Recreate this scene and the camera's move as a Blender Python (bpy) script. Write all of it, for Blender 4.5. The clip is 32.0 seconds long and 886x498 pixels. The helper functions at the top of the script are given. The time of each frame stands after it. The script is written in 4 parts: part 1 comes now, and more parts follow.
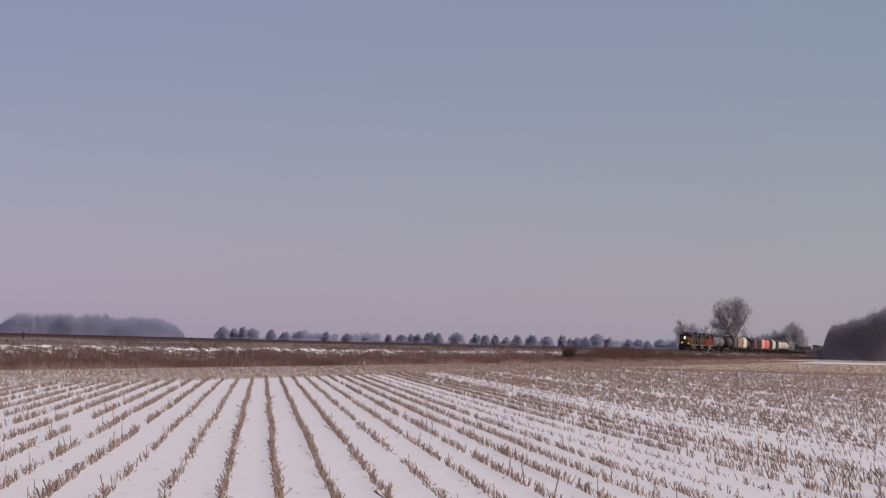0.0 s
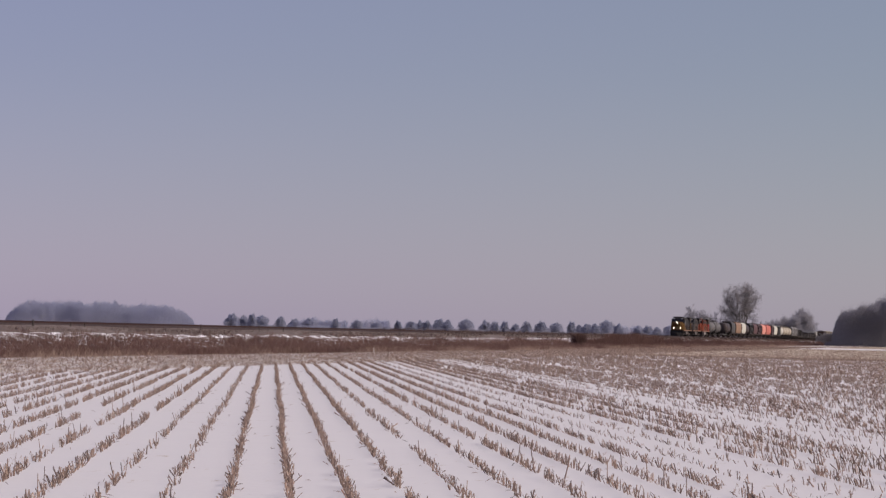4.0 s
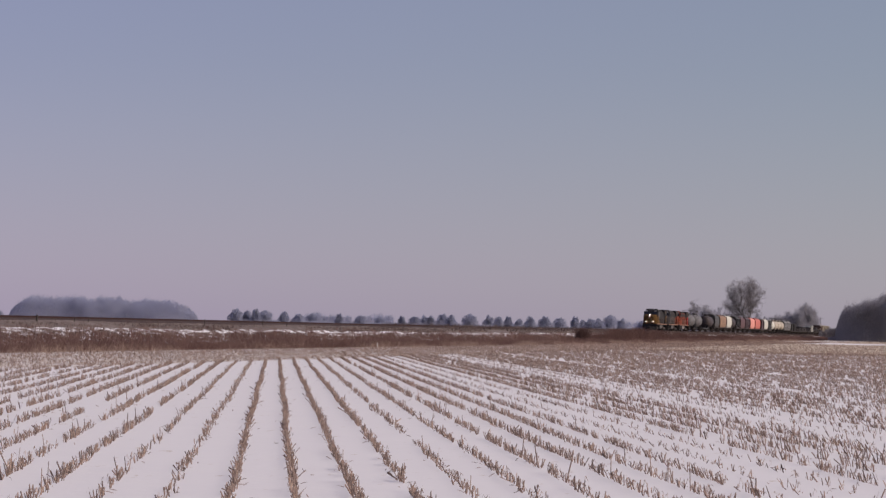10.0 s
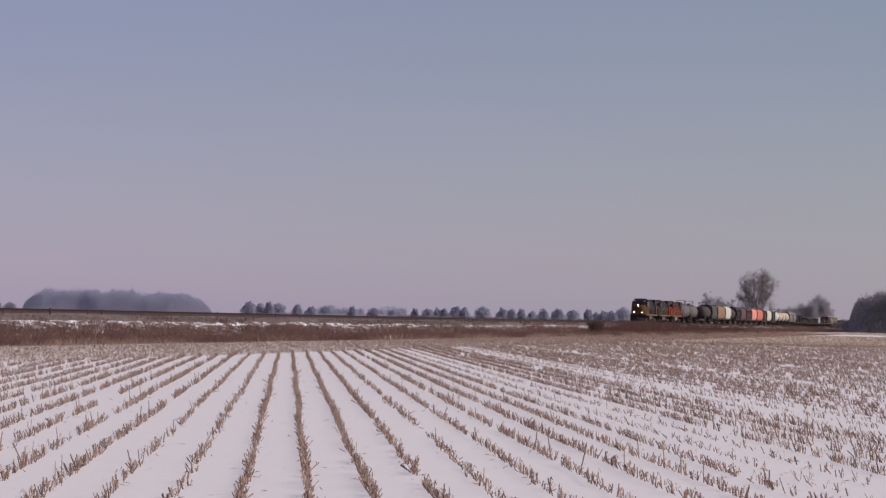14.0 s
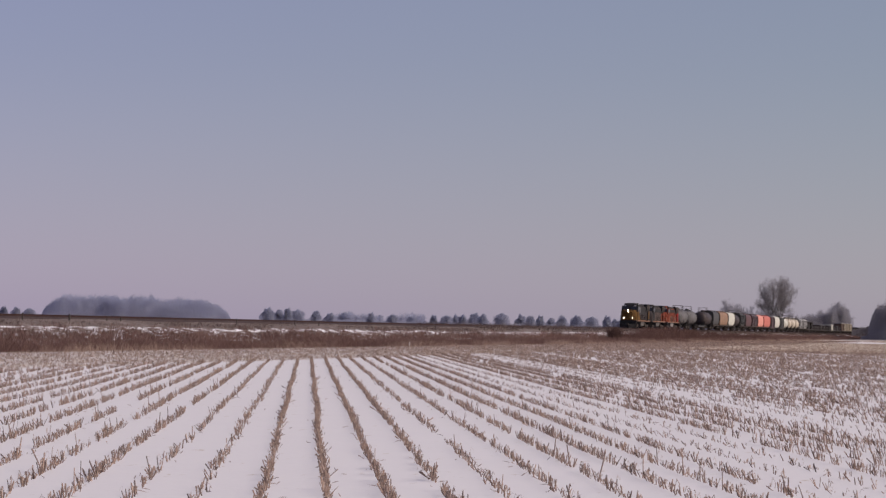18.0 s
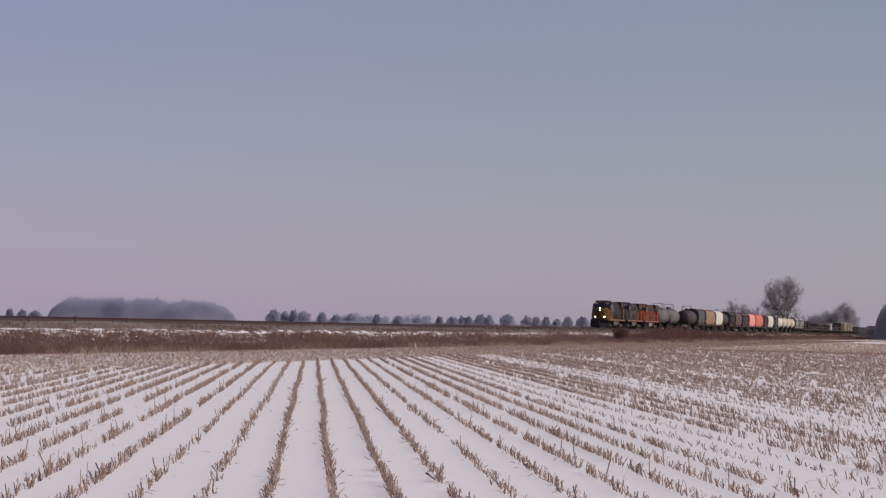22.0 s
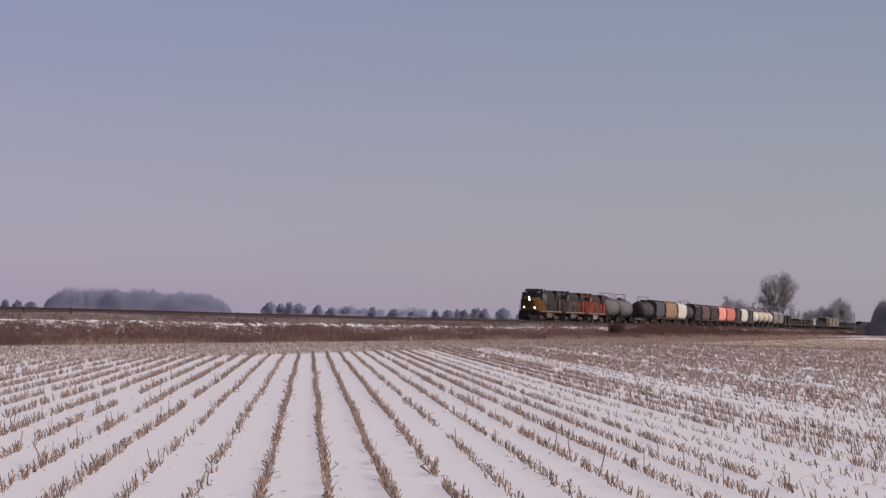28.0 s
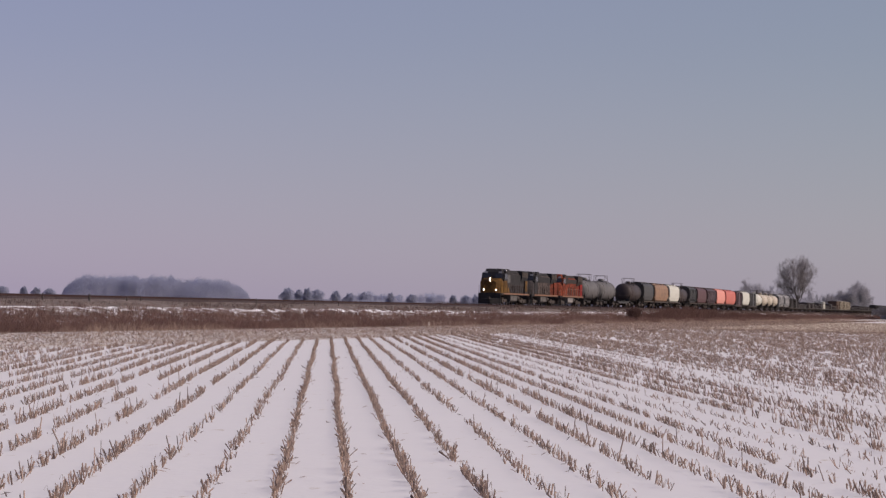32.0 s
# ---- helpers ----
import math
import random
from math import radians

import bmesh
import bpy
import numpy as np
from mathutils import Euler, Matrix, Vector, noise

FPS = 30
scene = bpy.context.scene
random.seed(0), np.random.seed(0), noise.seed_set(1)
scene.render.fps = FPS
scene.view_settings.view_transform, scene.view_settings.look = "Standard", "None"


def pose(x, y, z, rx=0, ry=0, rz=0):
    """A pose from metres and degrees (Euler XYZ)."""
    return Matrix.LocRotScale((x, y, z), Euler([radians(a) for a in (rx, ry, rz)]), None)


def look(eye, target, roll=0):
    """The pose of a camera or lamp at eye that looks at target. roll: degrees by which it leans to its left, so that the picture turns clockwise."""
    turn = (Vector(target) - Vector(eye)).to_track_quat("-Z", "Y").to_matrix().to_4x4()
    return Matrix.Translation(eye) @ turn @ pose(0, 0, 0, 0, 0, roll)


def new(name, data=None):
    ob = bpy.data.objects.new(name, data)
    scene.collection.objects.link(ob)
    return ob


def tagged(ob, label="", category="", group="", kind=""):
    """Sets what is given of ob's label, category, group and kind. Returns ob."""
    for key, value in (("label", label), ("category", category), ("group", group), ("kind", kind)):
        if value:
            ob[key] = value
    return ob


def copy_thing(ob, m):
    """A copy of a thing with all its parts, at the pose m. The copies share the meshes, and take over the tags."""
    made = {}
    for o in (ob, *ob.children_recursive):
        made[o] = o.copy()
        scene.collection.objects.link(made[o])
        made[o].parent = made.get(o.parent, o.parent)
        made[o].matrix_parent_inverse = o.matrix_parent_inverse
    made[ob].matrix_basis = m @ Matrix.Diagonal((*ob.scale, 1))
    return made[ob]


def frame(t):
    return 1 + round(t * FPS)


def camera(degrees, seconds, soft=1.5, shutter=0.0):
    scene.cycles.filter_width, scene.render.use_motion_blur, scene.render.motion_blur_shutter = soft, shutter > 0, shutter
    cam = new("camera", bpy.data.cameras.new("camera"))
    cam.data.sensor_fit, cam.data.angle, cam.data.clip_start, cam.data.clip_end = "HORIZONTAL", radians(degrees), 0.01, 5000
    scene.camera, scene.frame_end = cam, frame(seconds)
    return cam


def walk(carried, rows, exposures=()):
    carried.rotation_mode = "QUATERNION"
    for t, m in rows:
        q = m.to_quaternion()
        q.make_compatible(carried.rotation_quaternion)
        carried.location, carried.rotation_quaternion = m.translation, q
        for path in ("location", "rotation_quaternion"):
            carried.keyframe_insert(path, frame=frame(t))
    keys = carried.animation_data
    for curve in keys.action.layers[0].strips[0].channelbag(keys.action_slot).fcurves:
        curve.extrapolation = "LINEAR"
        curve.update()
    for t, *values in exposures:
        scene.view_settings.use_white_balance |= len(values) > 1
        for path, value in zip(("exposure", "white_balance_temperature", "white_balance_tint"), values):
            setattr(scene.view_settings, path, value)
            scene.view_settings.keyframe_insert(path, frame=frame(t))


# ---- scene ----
# The camera stands at the near end of a stubble field, at a man's height on a low bank,
# and is turned by hand. World: y runs along the crop rows, z = 0 is the field.
EYE = Vector((0.0, 0.0, 2.14))
LENS = 18.56
TRACK_TURN = 14.57          # track direction, degrees clockwise from the crop rows
TRACK_Q = 69.3              # the track's distance from the camera, square to it
RAIL_Z = 2.21

cam = camera(LENS, 32.0, soft=1.35)

def aim(heading, tilt, lean):
    h, p = radians(heading), radians(tilt)
    way = Vector((math.sin(h) * math.cos(p), math.cos(h) * math.cos(p), math.sin(p)))
    return look(EYE, EYE + way * 10, lean)


# heading (clockwise from +y), upward tilt and lean, in degrees
walk(cam, [
    (0, aim(3.754, 2.021, 1.422)), (0.5, aim(3.759, 1.954, 1.425)), (1, aim(3.822, 1.824, 1.373)), (1.5, aim(3.820, 1.697, 1.278)),
    (2, aim(3.732, 1.652, 1.202)), (2.5, aim(3.644, 1.630, 1.183)), (3, aim(3.605, 1.691, 1.226)), (3.5, aim(3.575, 1.729, 1.295)),
    (5.5, aim(3.563, 1.740, 1.345)), (6, aim(3.631, 1.686, 1.373)), (6.5, aim(3.654, 1.595, 1.468)), (7, aim(3.652, 1.546, 1.575)),
    (7.5, aim(3.599, 1.548, 1.538)), (8, aim(3.567, 1.546, 1.416)), (8.5, aim(3.520, 1.528, 1.337)), (9, aim(3.531, 1.552, 1.325)),
    (9.5, aim(3.537, 1.611, 1.335)), (10, aim(3.491, 1.628, 1.314)), (10.5, aim(3.448, 1.651, 1.251)), (11, aim(3.375, 1.645, 1.200)),
    (11.5, aim(3.349, 1.590, 1.196)), (12, aim(3.324, 1.591, 1.219)), (12.5, aim(3.282, 1.630, 1.231)), (13, aim(3.273, 1.607, 1.193)),
    (13.5, aim(3.249, 1.508, 1.165)), (14, aim(3.222, 1.461, 1.215)), (14.5, aim(3.218, 1.535, 1.259)), (16.5, aim(2.876, 1.418, 1.230)),
    (17, aim(2.797, 1.507, 1.229)), (17.5, aim(2.788, 1.553, 1.283)), (18, aim(2.818, 1.595, 1.307)), (18.5, aim(2.856, 1.605, 1.282)),
    (19, aim(2.844, 1.618, 1.226)), (19.5, aim(2.882, 1.636, 1.215)), (20, aim(2.895, 1.626, 1.256)), (20.5, aim(2.895, 1.638, 1.238)),
    (21, aim(2.866, 1.653, 1.179)), (21.5, aim(2.766, 1.626, 1.161)), (22, aim(2.697, 1.614, 1.155)), (22.5, aim(2.662, 1.592, 1.139)),
    (23, aim(2.682, 1.595, 1.169)), (23.5, aim(2.740, 1.596, 1.239)), (24, aim(2.783, 1.567, 1.312)), (24.5, aim(2.749, 1.539, 1.351)),
    (25, aim(2.695, 1.472, 1.325)), (25.5, aim(2.716, 1.437, 1.354)), (27.5, aim(2.768, 1.483, 1.463)), (28, aim(2.785, 1.477, 1.496)),
    (28.5, aim(2.775, 1.483, 1.477)), (29, aim(2.761, 1.525, 1.478)), (29.5, aim(2.768, 1.508, 1.435)), (30, aim(2.724, 1.465, 1.343)),
    (30.5, aim(2.648, 1.386, 1.265)), (31, aim(2.557, 1.300, 1.230)), (31.5, aim(2.478, 1.257, 1.252)), (32, aim(2.416, 1.161, 1.278))], exposures=[(0, 0.18, 6500, 16), (32, 0.18, 6500, 16)])

# ------------------------------------------------------------------ light
SUN_AZ, SUN_EL = 100.0, 27.0
world = bpy.data.worlds.new("winter_sky")
scene.world = world
world.use_nodes = True
wn = world.node_tree
wn.nodes.clear()
sky = wn.nodes.new("ShaderNodeTexSky")
sky.sky_type = "NISHITA"
sky.sun_disc = False
sky.sun_elevation, sky.sun_rotation = radians(SUN_EL), radians(SUN_AZ)
sky.air_density, sky.dust_density, sky.ozone_density = 1.0, 0.6, 5.0
wb = wn.nodes.new("ShaderNodeBackground")
wb.inputs["Strength"].default_value = 0.084
wo = wn.nodes.new("ShaderNodeOutputWorld")
haze = wn.nodes.new("ShaderNodeMix")          # thin winter haze over the whole sky
haze.data_type = "RGBA"
haze.inputs["Factor"].default_value = 0.53
# the haze pales towards the horizon
way = wn.nodes.new("ShaderNodeTexCoord")
rise = wn.nodes.new("ShaderNodeSeparateXYZ")
reach_up = wn.nodes.new("ShaderNodeMapRange")
reach_up.inputs["From Max"].default_value = 0.2
ramp = wn.nodes.new("ShaderNodeValToRGB")
ramp.color_ramp.interpolation = "B_SPLINE"
ramp.color_ramp.elements[0].position, ramp.color_ramp.elements[0].color = 0.0, (0.758, 0.63, 0.933, 1)
ramp.color_ramp.elements[1].position, ramp.color_ramp.elements[1].color = 0.75, (0.50, 0.453, 0.61, 1)
for at, tone in ((0.175, (0.668, 0.548, 0.757, 1)), (0.33, (0.603, 0.515, 0.682, 1)), (0.48, (0.53, 0.472, 0.628, 1))):
    ramp.color_ramp.elements.new(at).color = tone
wn.links.new(way.outputs["Generated"], rise.inputs[0])
wn.links.new(rise.outputs["Z"], reach_up.inputs["Value"])
wn.links.new(reach_up.outputs[0], ramp.inputs[0])
bright = wn.nodes.new("ShaderNodeVectorMath")
bright.operation = "SCALE"
bright.inputs["Scale"].default_value = 6.0
wn.links.new(ramp.outputs["Color"], bright.inputs[0])
wn.links.new(bright.outputs[0], haze.inputs["B"])
wn.links.new(sky.outputs[0], haze.inputs["A"])
# the sky is a little greyer on the sun's side
side = wn.nodes.new("ShaderNodeMapRange")
side.inputs["From Min"].default_value, side.inputs["From Max"].default_value = -0.12, 0.22
tint = wn.nodes.new("ShaderNodeMix")
tint.data_type = "RGBA"
tint.inputs["A"].default_value, tint.inputs["B"].default_value = (1.025, 0.99, 1.05, 1), (0.985, 1.008, 0.945, 1)
toned = wn.nodes.new("ShaderNodeVectorMath")
toned.operation = "MULTIPLY"
wn.links.new(rise.outputs["X"], side.inputs["Value"])
wn.links.new(side.outputs[0], tint.inputs["Factor"])
wn.links.new(haze.outputs["Result"], toned.inputs[0])
wn.links.new(tint.outputs["Result"], toned.inputs[1])
wn.links.new(toned.outputs[0], wb.inputs["Color"])
wn.links.new(wb.outputs[0], wo.inputs["Surface"])

sun = new("sun", bpy.data.lights.new("sun", "SUN"))
sun.data.energy, sun.data.angle, sun.data.color = 3.5, radians(0.6), (1.0, 0.90, 0.77)
sa, se = radians(SUN_AZ), radians(SUN_EL)
sun_from = Vector((math.sin(sa) * math.cos(se), math.cos(sa) * math.cos(se), math.sin(se)))
sun.matrix_world = look(sun_from * 100, (0, 0, 0))


# ------------------------------------------------------------------ materials
def mat(name, c1, c2=None, scale=4.0, fine=40.0, rough=0.7, metal=0.0, bump=0.0, glow=0.0, islands=0.0, per_object=0.0, spec=0.5, thin=0.0, spread=0.3):
    """Two colours mixed by a coarse and a fine noise, with relief."""
    m = bpy.data.materials.new(name)
    m.use_nodes = True
    nt = m.node_tree
    b = nt.nodes["Principled BSDF"]
    b.inputs["Roughness"].default_value = rough
    b.inputs["Metallic"].default_value = metal
    b.inputs["Specular IOR Level"].default_value = spec
    c2 = c2 or tuple(v * 0.7 for v in c1)
    co = nt.nodes.new("ShaderNodeTexCoord")
    n1, n2 = nt.nodes.new("ShaderNodeTexNoise"), nt.nodes.new("ShaderNodeTexNoise")
    n1.inputs["Scale"].default_value, n1.inputs["Detail"].default_value = scale, 4.0
    n2.inputs["Scale"].default_value, n2.inputs["Detail"].default_value = fine, 3.0
    for n in (n1, n2):
        nt.links.new(co.outputs["Object"], n.inputs["Vector"])
    add = nt.nodes.new("ShaderNodeMath")
    add.operation = "ADD"
    nt.links.new(n1.outputs["Fac"], add.inputs[0])
    nt.links.new(n2.outputs["Fac"], add.inputs[1])
    last = add.outputs[0]
    lo, hi = 1 - spread, 1 + spread
    for source, amount in ((("ShaderNodeNewGeometry", "Random Per Island"), islands), (("ShaderNodeObjectInfo", "Random"), per_object)):
        if amount:
            g = nt.nodes.new(source[0])
            ma = nt.nodes.new("ShaderNodeMath")
            ma.operation = "MULTIPLY_ADD"
            ma.inputs[1].default_value = amount
            nt.links.new(g.outputs[source[1]], ma.inputs[0])
            nt.links.new(last, ma.inputs[2])
            last = ma.outputs[0]
            hi += amount
    rng = nt.nodes.new("ShaderNodeMapRange")
    rng.inputs["From Min"].default_value, rng.inputs["From Max"].default_value = lo, hi
    nt.links.new(last, rng.inputs["Value"])
    mix = nt.nodes.new("ShaderNodeMix")
    mix.data_type = "RGBA"
    mix.inputs["A"].default_value, mix.inputs["B"].default_value = (*c1, 1), (*c2, 1)
    nt.links.new(rng.outputs[0], mix.inputs["Factor"])
    nt.links.new(mix.outputs["Result"], b.inputs["Base Color"])
    if bump:
        bp = nt.nodes.new("ShaderNodeBump")
        bp.inputs["Strength"].default_value, bp.inputs["Distance"].default_value = bump, 0.05
        nt.links.new(add.outputs[0], bp.inputs["Height"])
        nt.links.new(bp.outputs[0], b.inputs["Normal"])
    if thin:
        # fine twigs and needles let light through
        tr = nt.nodes.new("ShaderNodeBsdfTranslucent")
        ms = nt.nodes.new("ShaderNodeMixShader")
        ms.inputs[0].default_value = thin
        nt.links.new(mix.outputs["Result"], tr.inputs["Color"])
        nt.links.new(b.outputs[0], ms.inputs[1])
        nt.links.new(tr.outputs[0], ms.inputs[2])
        nt.links.new(ms.outputs[0], nt.nodes["Material Output"].inputs["Surface"])
    if glow:
        b.inputs["Emission Color"].default_value = (*c1, 1)
        b.inputs["Emission Strength"].default_value = glow
    return m


def patchy(name, under, over, scale, stretch, cut, soft=0.06, rough=0.85, fine=25.0, bump=0.4):
    """One surface lying in patches over another: snow over grass, chaff over snow."""
    m = mat(name, *under, scale=0.8, fine=fine, rough=rough, bump=bump)
    nt = m.node_tree
    b = nt.nodes["Principled BSDF"]
    old = b.inputs["Base Color"].links[0].from_socket
    co = nt.nodes.new("ShaderNodeTexCoord")
    mp = nt.nodes.new("ShaderNodeMapping")
    mp.inputs["Scale"].default_value = stretch
    nz = nt.nodes.new("ShaderNodeTexNoise")
    nz.inputs["Scale"].default_value, nz.inputs["Detail"].default_value, nz.inputs["Roughness"].default_value = scale, 6.0, 0.65
    nt.links.new(co.outputs["Object"], mp.inputs["Vector"])
    nt.links.new(mp.outputs[0], nz.inputs["Vector"])
    rng = nt.nodes.new("ShaderNodeMapRange")
    rng.inputs["From Min"].default_value, rng.inputs["From Max"].default_value = cut - soft, cut + soft
    nt.links.new(nz.outputs["Fac"], rng.inputs["Value"])
    mix = nt.nodes.new("ShaderNodeMix")
    mix.data_type = "RGBA"
    mix.inputs["B"].default_value = (*over, 1)
    nt.links.new(rng.outputs[0], mix.inputs["Factor"])
    nt.links.new(old, mix.inputs["A"])
    nt.links.new(mix.outputs["Result"], b.inputs["Base Color"])
    return m


SNOW = (0.755, 0.725, 0.718)
M_SNOW = patchy("field_snow", (SNOW, (0.735, 0.705, 0.705)), (0.50, 0.42, 0.33), 3.0, (1, 0.35, 1), 0.68, soft=0.05, fine=5.0, bump=0.15)
M_FARFIELD = patchy("stubble_snow", (SNOW, (0.70, 0.68, 0.68)), (0.50, 0.40, 0.30), 1.4, (1, 0.2, 1), 0.50, soft=0.10)
M_FARSTUBBLE = patchy("far_stubble_snow", ((0.60, 0.49, 0.365), (0.50, 0.405, 0.30)), (0.70, 0.66, 0.63), 1.1, (1.3, 0.16, 1), 0.63, soft=0.10)
M_VERGE = mat("weedy_soil", (0.20, 0.12, 0.08), (0.11, 0.07, 0.05), 1.2, 9, 0.95, bump=0.6)
M_BANK = patchy("snowy_bank", ((0.17, 0.115, 0.095), (0.10, 0.068, 0.058)), (0.78, 0.77, 0.80), 0.9, (1.6, 0.42, 1.6), 0.54, soft=0.035)
M_BANKTOP = patchy("drifted_bank", ((0.17, 0.115, 0.095), (0.10, 0.068, 0.058)), (0.78, 0.77, 0.80), 0.9, (1.8, 0.5, 1.8), 0.51, soft=0.035)
M_LAND = patchy("far_land", ((0.34, 0.28, 0.20), (0.26, 0.21, 0.15)), (0.75, 0.74, 0.77), 0.02, (1, 0.3, 1), 0.60, soft=0.1)
M_BALLAST = mat("ballast_stone", (0.088, 0.060, 0.058), (0.056, 0.040, 0.040), 0.6, 14, 0.95, bump=0.8, spec=0.1)
M_SLOPE = patchy("grassy_slope", ((0.14, 0.10, 0.086), (0.085, 0.062, 0.055)), (0.18, 0.14, 0.122), 1.6, (1, 0.3, 1), 0.55)
M_RAIL = mat("rusty_rail", (0.050, 0.027, 0.025), (0.032, 0.019, 0.019), 2, 30, 0.8, metal=0.1, spec=0.1)
M_TIE = mat("tarred_tie", (0.06, 0.045, 0.035), (0.035, 0.03, 0.025), 3, 30, 0.9, per_object=0.4)
M_STALK = mat("corn_stalk", (0.42, 0.283, 0.217), (0.07, 0.047, 0.041), 2.0, 30, 0.8, islands=1.6)
M_HUSK = mat("corn_husk", (0.64, 0.475, 0.38), (0.14, 0.09, 0.075), 2.0, 30, 0.8, islands=1.6, thin=0.3)
M_WEED = mat("dead_weed", (0.29, 0.175, 0.147), (0.145, 0.091, 0.08), 0.12, 0.7, 0.95, islands=0.5, thin=0.5, spec=0.1)
M_BANKGRASS = mat("bank_grass", (0.18, 0.128, 0.11), (0.10, 0.07, 0.062), 0.15, 6, 0.95, islands=0.8)
M_GRASS = mat("dead_grass", (0.50, 0.365, 0.28), (0.30, 0.205, 0.16), 0.2, 6, 0.9, islands=0.6, thin=0.4)
M_TWIG = mat("bare_twig", (0.34, 0.31, 0.32), (0.26, 0.235, 0.245), 0.3, 3, 0.95, islands=0.4, thin=0.4, spec=0.1)
M_BARK = mat("grey_bark", (0.11, 0.095, 0.092), (0.07, 0.06, 0.058), 1, 12, 0.95, bump=0.4)
# twigs and bark of the far trees, paled to carry the air's haze
M_FARTWIG = mat("haze_tinted_tree_twig", (0.42, 0.405, 0.44), (0.34, 0.325, 0.355), 0.3, 3, 0.95, islands=0.4, thin=0.5, spec=0.1)
M_FARBARK = mat("haze_tinted_bark", (0.32, 0.30, 0.32), (0.25, 0.235, 0.25), 1, 12, 0.95, bump=0.4)
# distance haze is mixed into these two base colours, hence pale and blue
M_FARWOOD = mat("haze_tinted_twig", (0.44, 0.45, 0.57), (0.41, 0.42, 0.53), 0.05, 1, 1.0, islands=0.1, thin=0.7, spec=0.1)
M_CONIFER = mat("haze_tinted_needle", (0.41, 0.42, 0.53), (0.375, 0.385, 0.48), 0.1, 2, 1.0, islands=0.15, thin=0.7, spec=0.05)
M_THICKET = mat("thicket_twig", (0.35, 0.336, 0.37), (0.29, 0.28, 0.31), 0.1, 2, 1.0, islands=0.15, thin=0.5, spec=0.05)
M_SCRUB = mat("scrub_twig", (0.23, 0.215, 0.235), (0.17, 0.16, 0.175), 0.1, 2, 1.0, islands=0.15, thin=0.3, spec=0.05)
M_POST = mat("weathered_post", (0.07, 0.056, 0.05), (0.04, 0.034, 0.03), 3, 40, 0.95, bump=0.3)
M_STAKE = mat("white_stake", (0.82, 0.80, 0.76), (0.70, 0.66, 0.60), 6, 60, 0.6)


# ------------------------------------------------------------------ mesh helpers
def box(bm, x0, x1, y0, y1, z0, z1, bevel=0.0):
    v = bmesh.ops.create_cube(bm, size=1.0, matrix=Matrix.Translation(((x0 + x1) / 2, (y0 + y1) / 2, (z0 + z1) / 2)) @ Matrix.Diagonal((x1 - x0, y1 - y0, z1 - z0, 1)))["verts"]
    if bevel:
        edges = list({e for w in v for e in w.link_edges})
        bmesh.ops.bevel(bm, geom=edges, offset=bevel, segments=2, affect="EDGES", profile=0.6)
    return bm


def rod(bm, a, b, r0, r1=None, n=8, caps=True):
    a, b = Vector(a), Vector(b)
    d = b - a
    m = Matrix.Translation((a + b) / 2) @ d.to_track_quat("Z", "Y").to_matrix().to_4x4()
    bmesh.ops.create_cone(bm, cap_ends=caps, segments=n, radius1=r0, radius2=r0 if r1 is None else r1, depth=d.length, matrix=m)
    return bm


def prism(bm, pts, y0, y1, pts2=None):
    """Sweep an (x, z) outline from y0 to y1, to a second outline if one is given."""
    pts2 = pts2 or pts
    a = [bm.verts.new((x, y0, z)) for x, z in pts]
    b = [bm.verts.new((x, y1, z)) for x, z in pts2]
    n = len(pts)
    for i in range(n):
        bm.faces.new((a[i], a[(i + 1) % n], b[(i + 1) % n], b[i]))
    bm.faces.new(list(reversed(a)))
    bm.faces.new(b)
    bmesh.ops.recalc_face_normals(bm, faces=bm.faces[:])
    return bm


def side_prism(bm, pts, x0, x1):
    """Sweep a (y, z) outline across from x0 to x1."""
    a = [bm.verts.new((x0, y, z)) for y, z in pts]
    b = [bm.verts.new((x1, y, z)) for y, z in pts]
    n = len(pts)
    for i in range(n):
        bm.faces.new((a[i], a[(i + 1) % n], b[(i + 1) % n], b[i]))
    bm.faces.new(list(reversed(a)))
    bm.faces.new(b)
    bmesh.ops.recalc_face_normals(bm, faces=bm.faces[:])
    return bm


def mesh_of(name, bm, material, smooth=False):
    me = bpy.data.meshes.new(name)
    bm.to_mesh(me)
    bm.free()
    me.materials.append(material)
    if smooth:
        me.shade_smooth()
    return me


def part(name, bm, material, parent, label="", smooth=False):
    ob = new(name, mesh_of(name, bm, material, smooth))
    ob.parent = parent
    if label:
        ob["label"] = label
    return ob


def bunch(name, verts, faces, material):
    """One mesh out of N like pieces: verts (N, V, 3), faces (F, k) of one piece."""
    n, v, _ = verts.shape
    faces = np.asarray(faces)
    f, k = faces.shape
    idx = (faces[None] + (np.arange(n) * v)[:, None, None]).reshape(-1)
    me = bpy.data.meshes.new(name)
    me.vertices.add(n * v)
    me.vertices.foreach_set("co", verts.reshape(-1).astype(np.float32))
    me.loops.add(len(idx))
    me.loops.foreach_set("vertex_index", idx.astype(np.int32))
    me.polygons.add(n * f)
    me.polygons.foreach_set("loop_start", (np.arange(n * f) * k).astype(np.int32))
    me.materials.append(material)
    me.update(calc_edges=True)
    me.validate()
    return me


rng = np.random.default_rng(7)
TURN = radians(TRACK_TURN)
ALONG = np.array((math.sin(TURN), math.cos(TURN)))
ASIDE = np.array((-math.cos(TURN), math.sin(TURN)))


def by_track(s, q, z=0.0):
    """World place from the distance along the track, and square to it."""
    p = ALONG * s + ASIDE * q
    return Vector((p[0], p[1], z))


def by_heading(az, dist, z=0.0):
    return Vector((math.sin(radians(az)) * dist, math.cos(radians(az)) * dist, z))


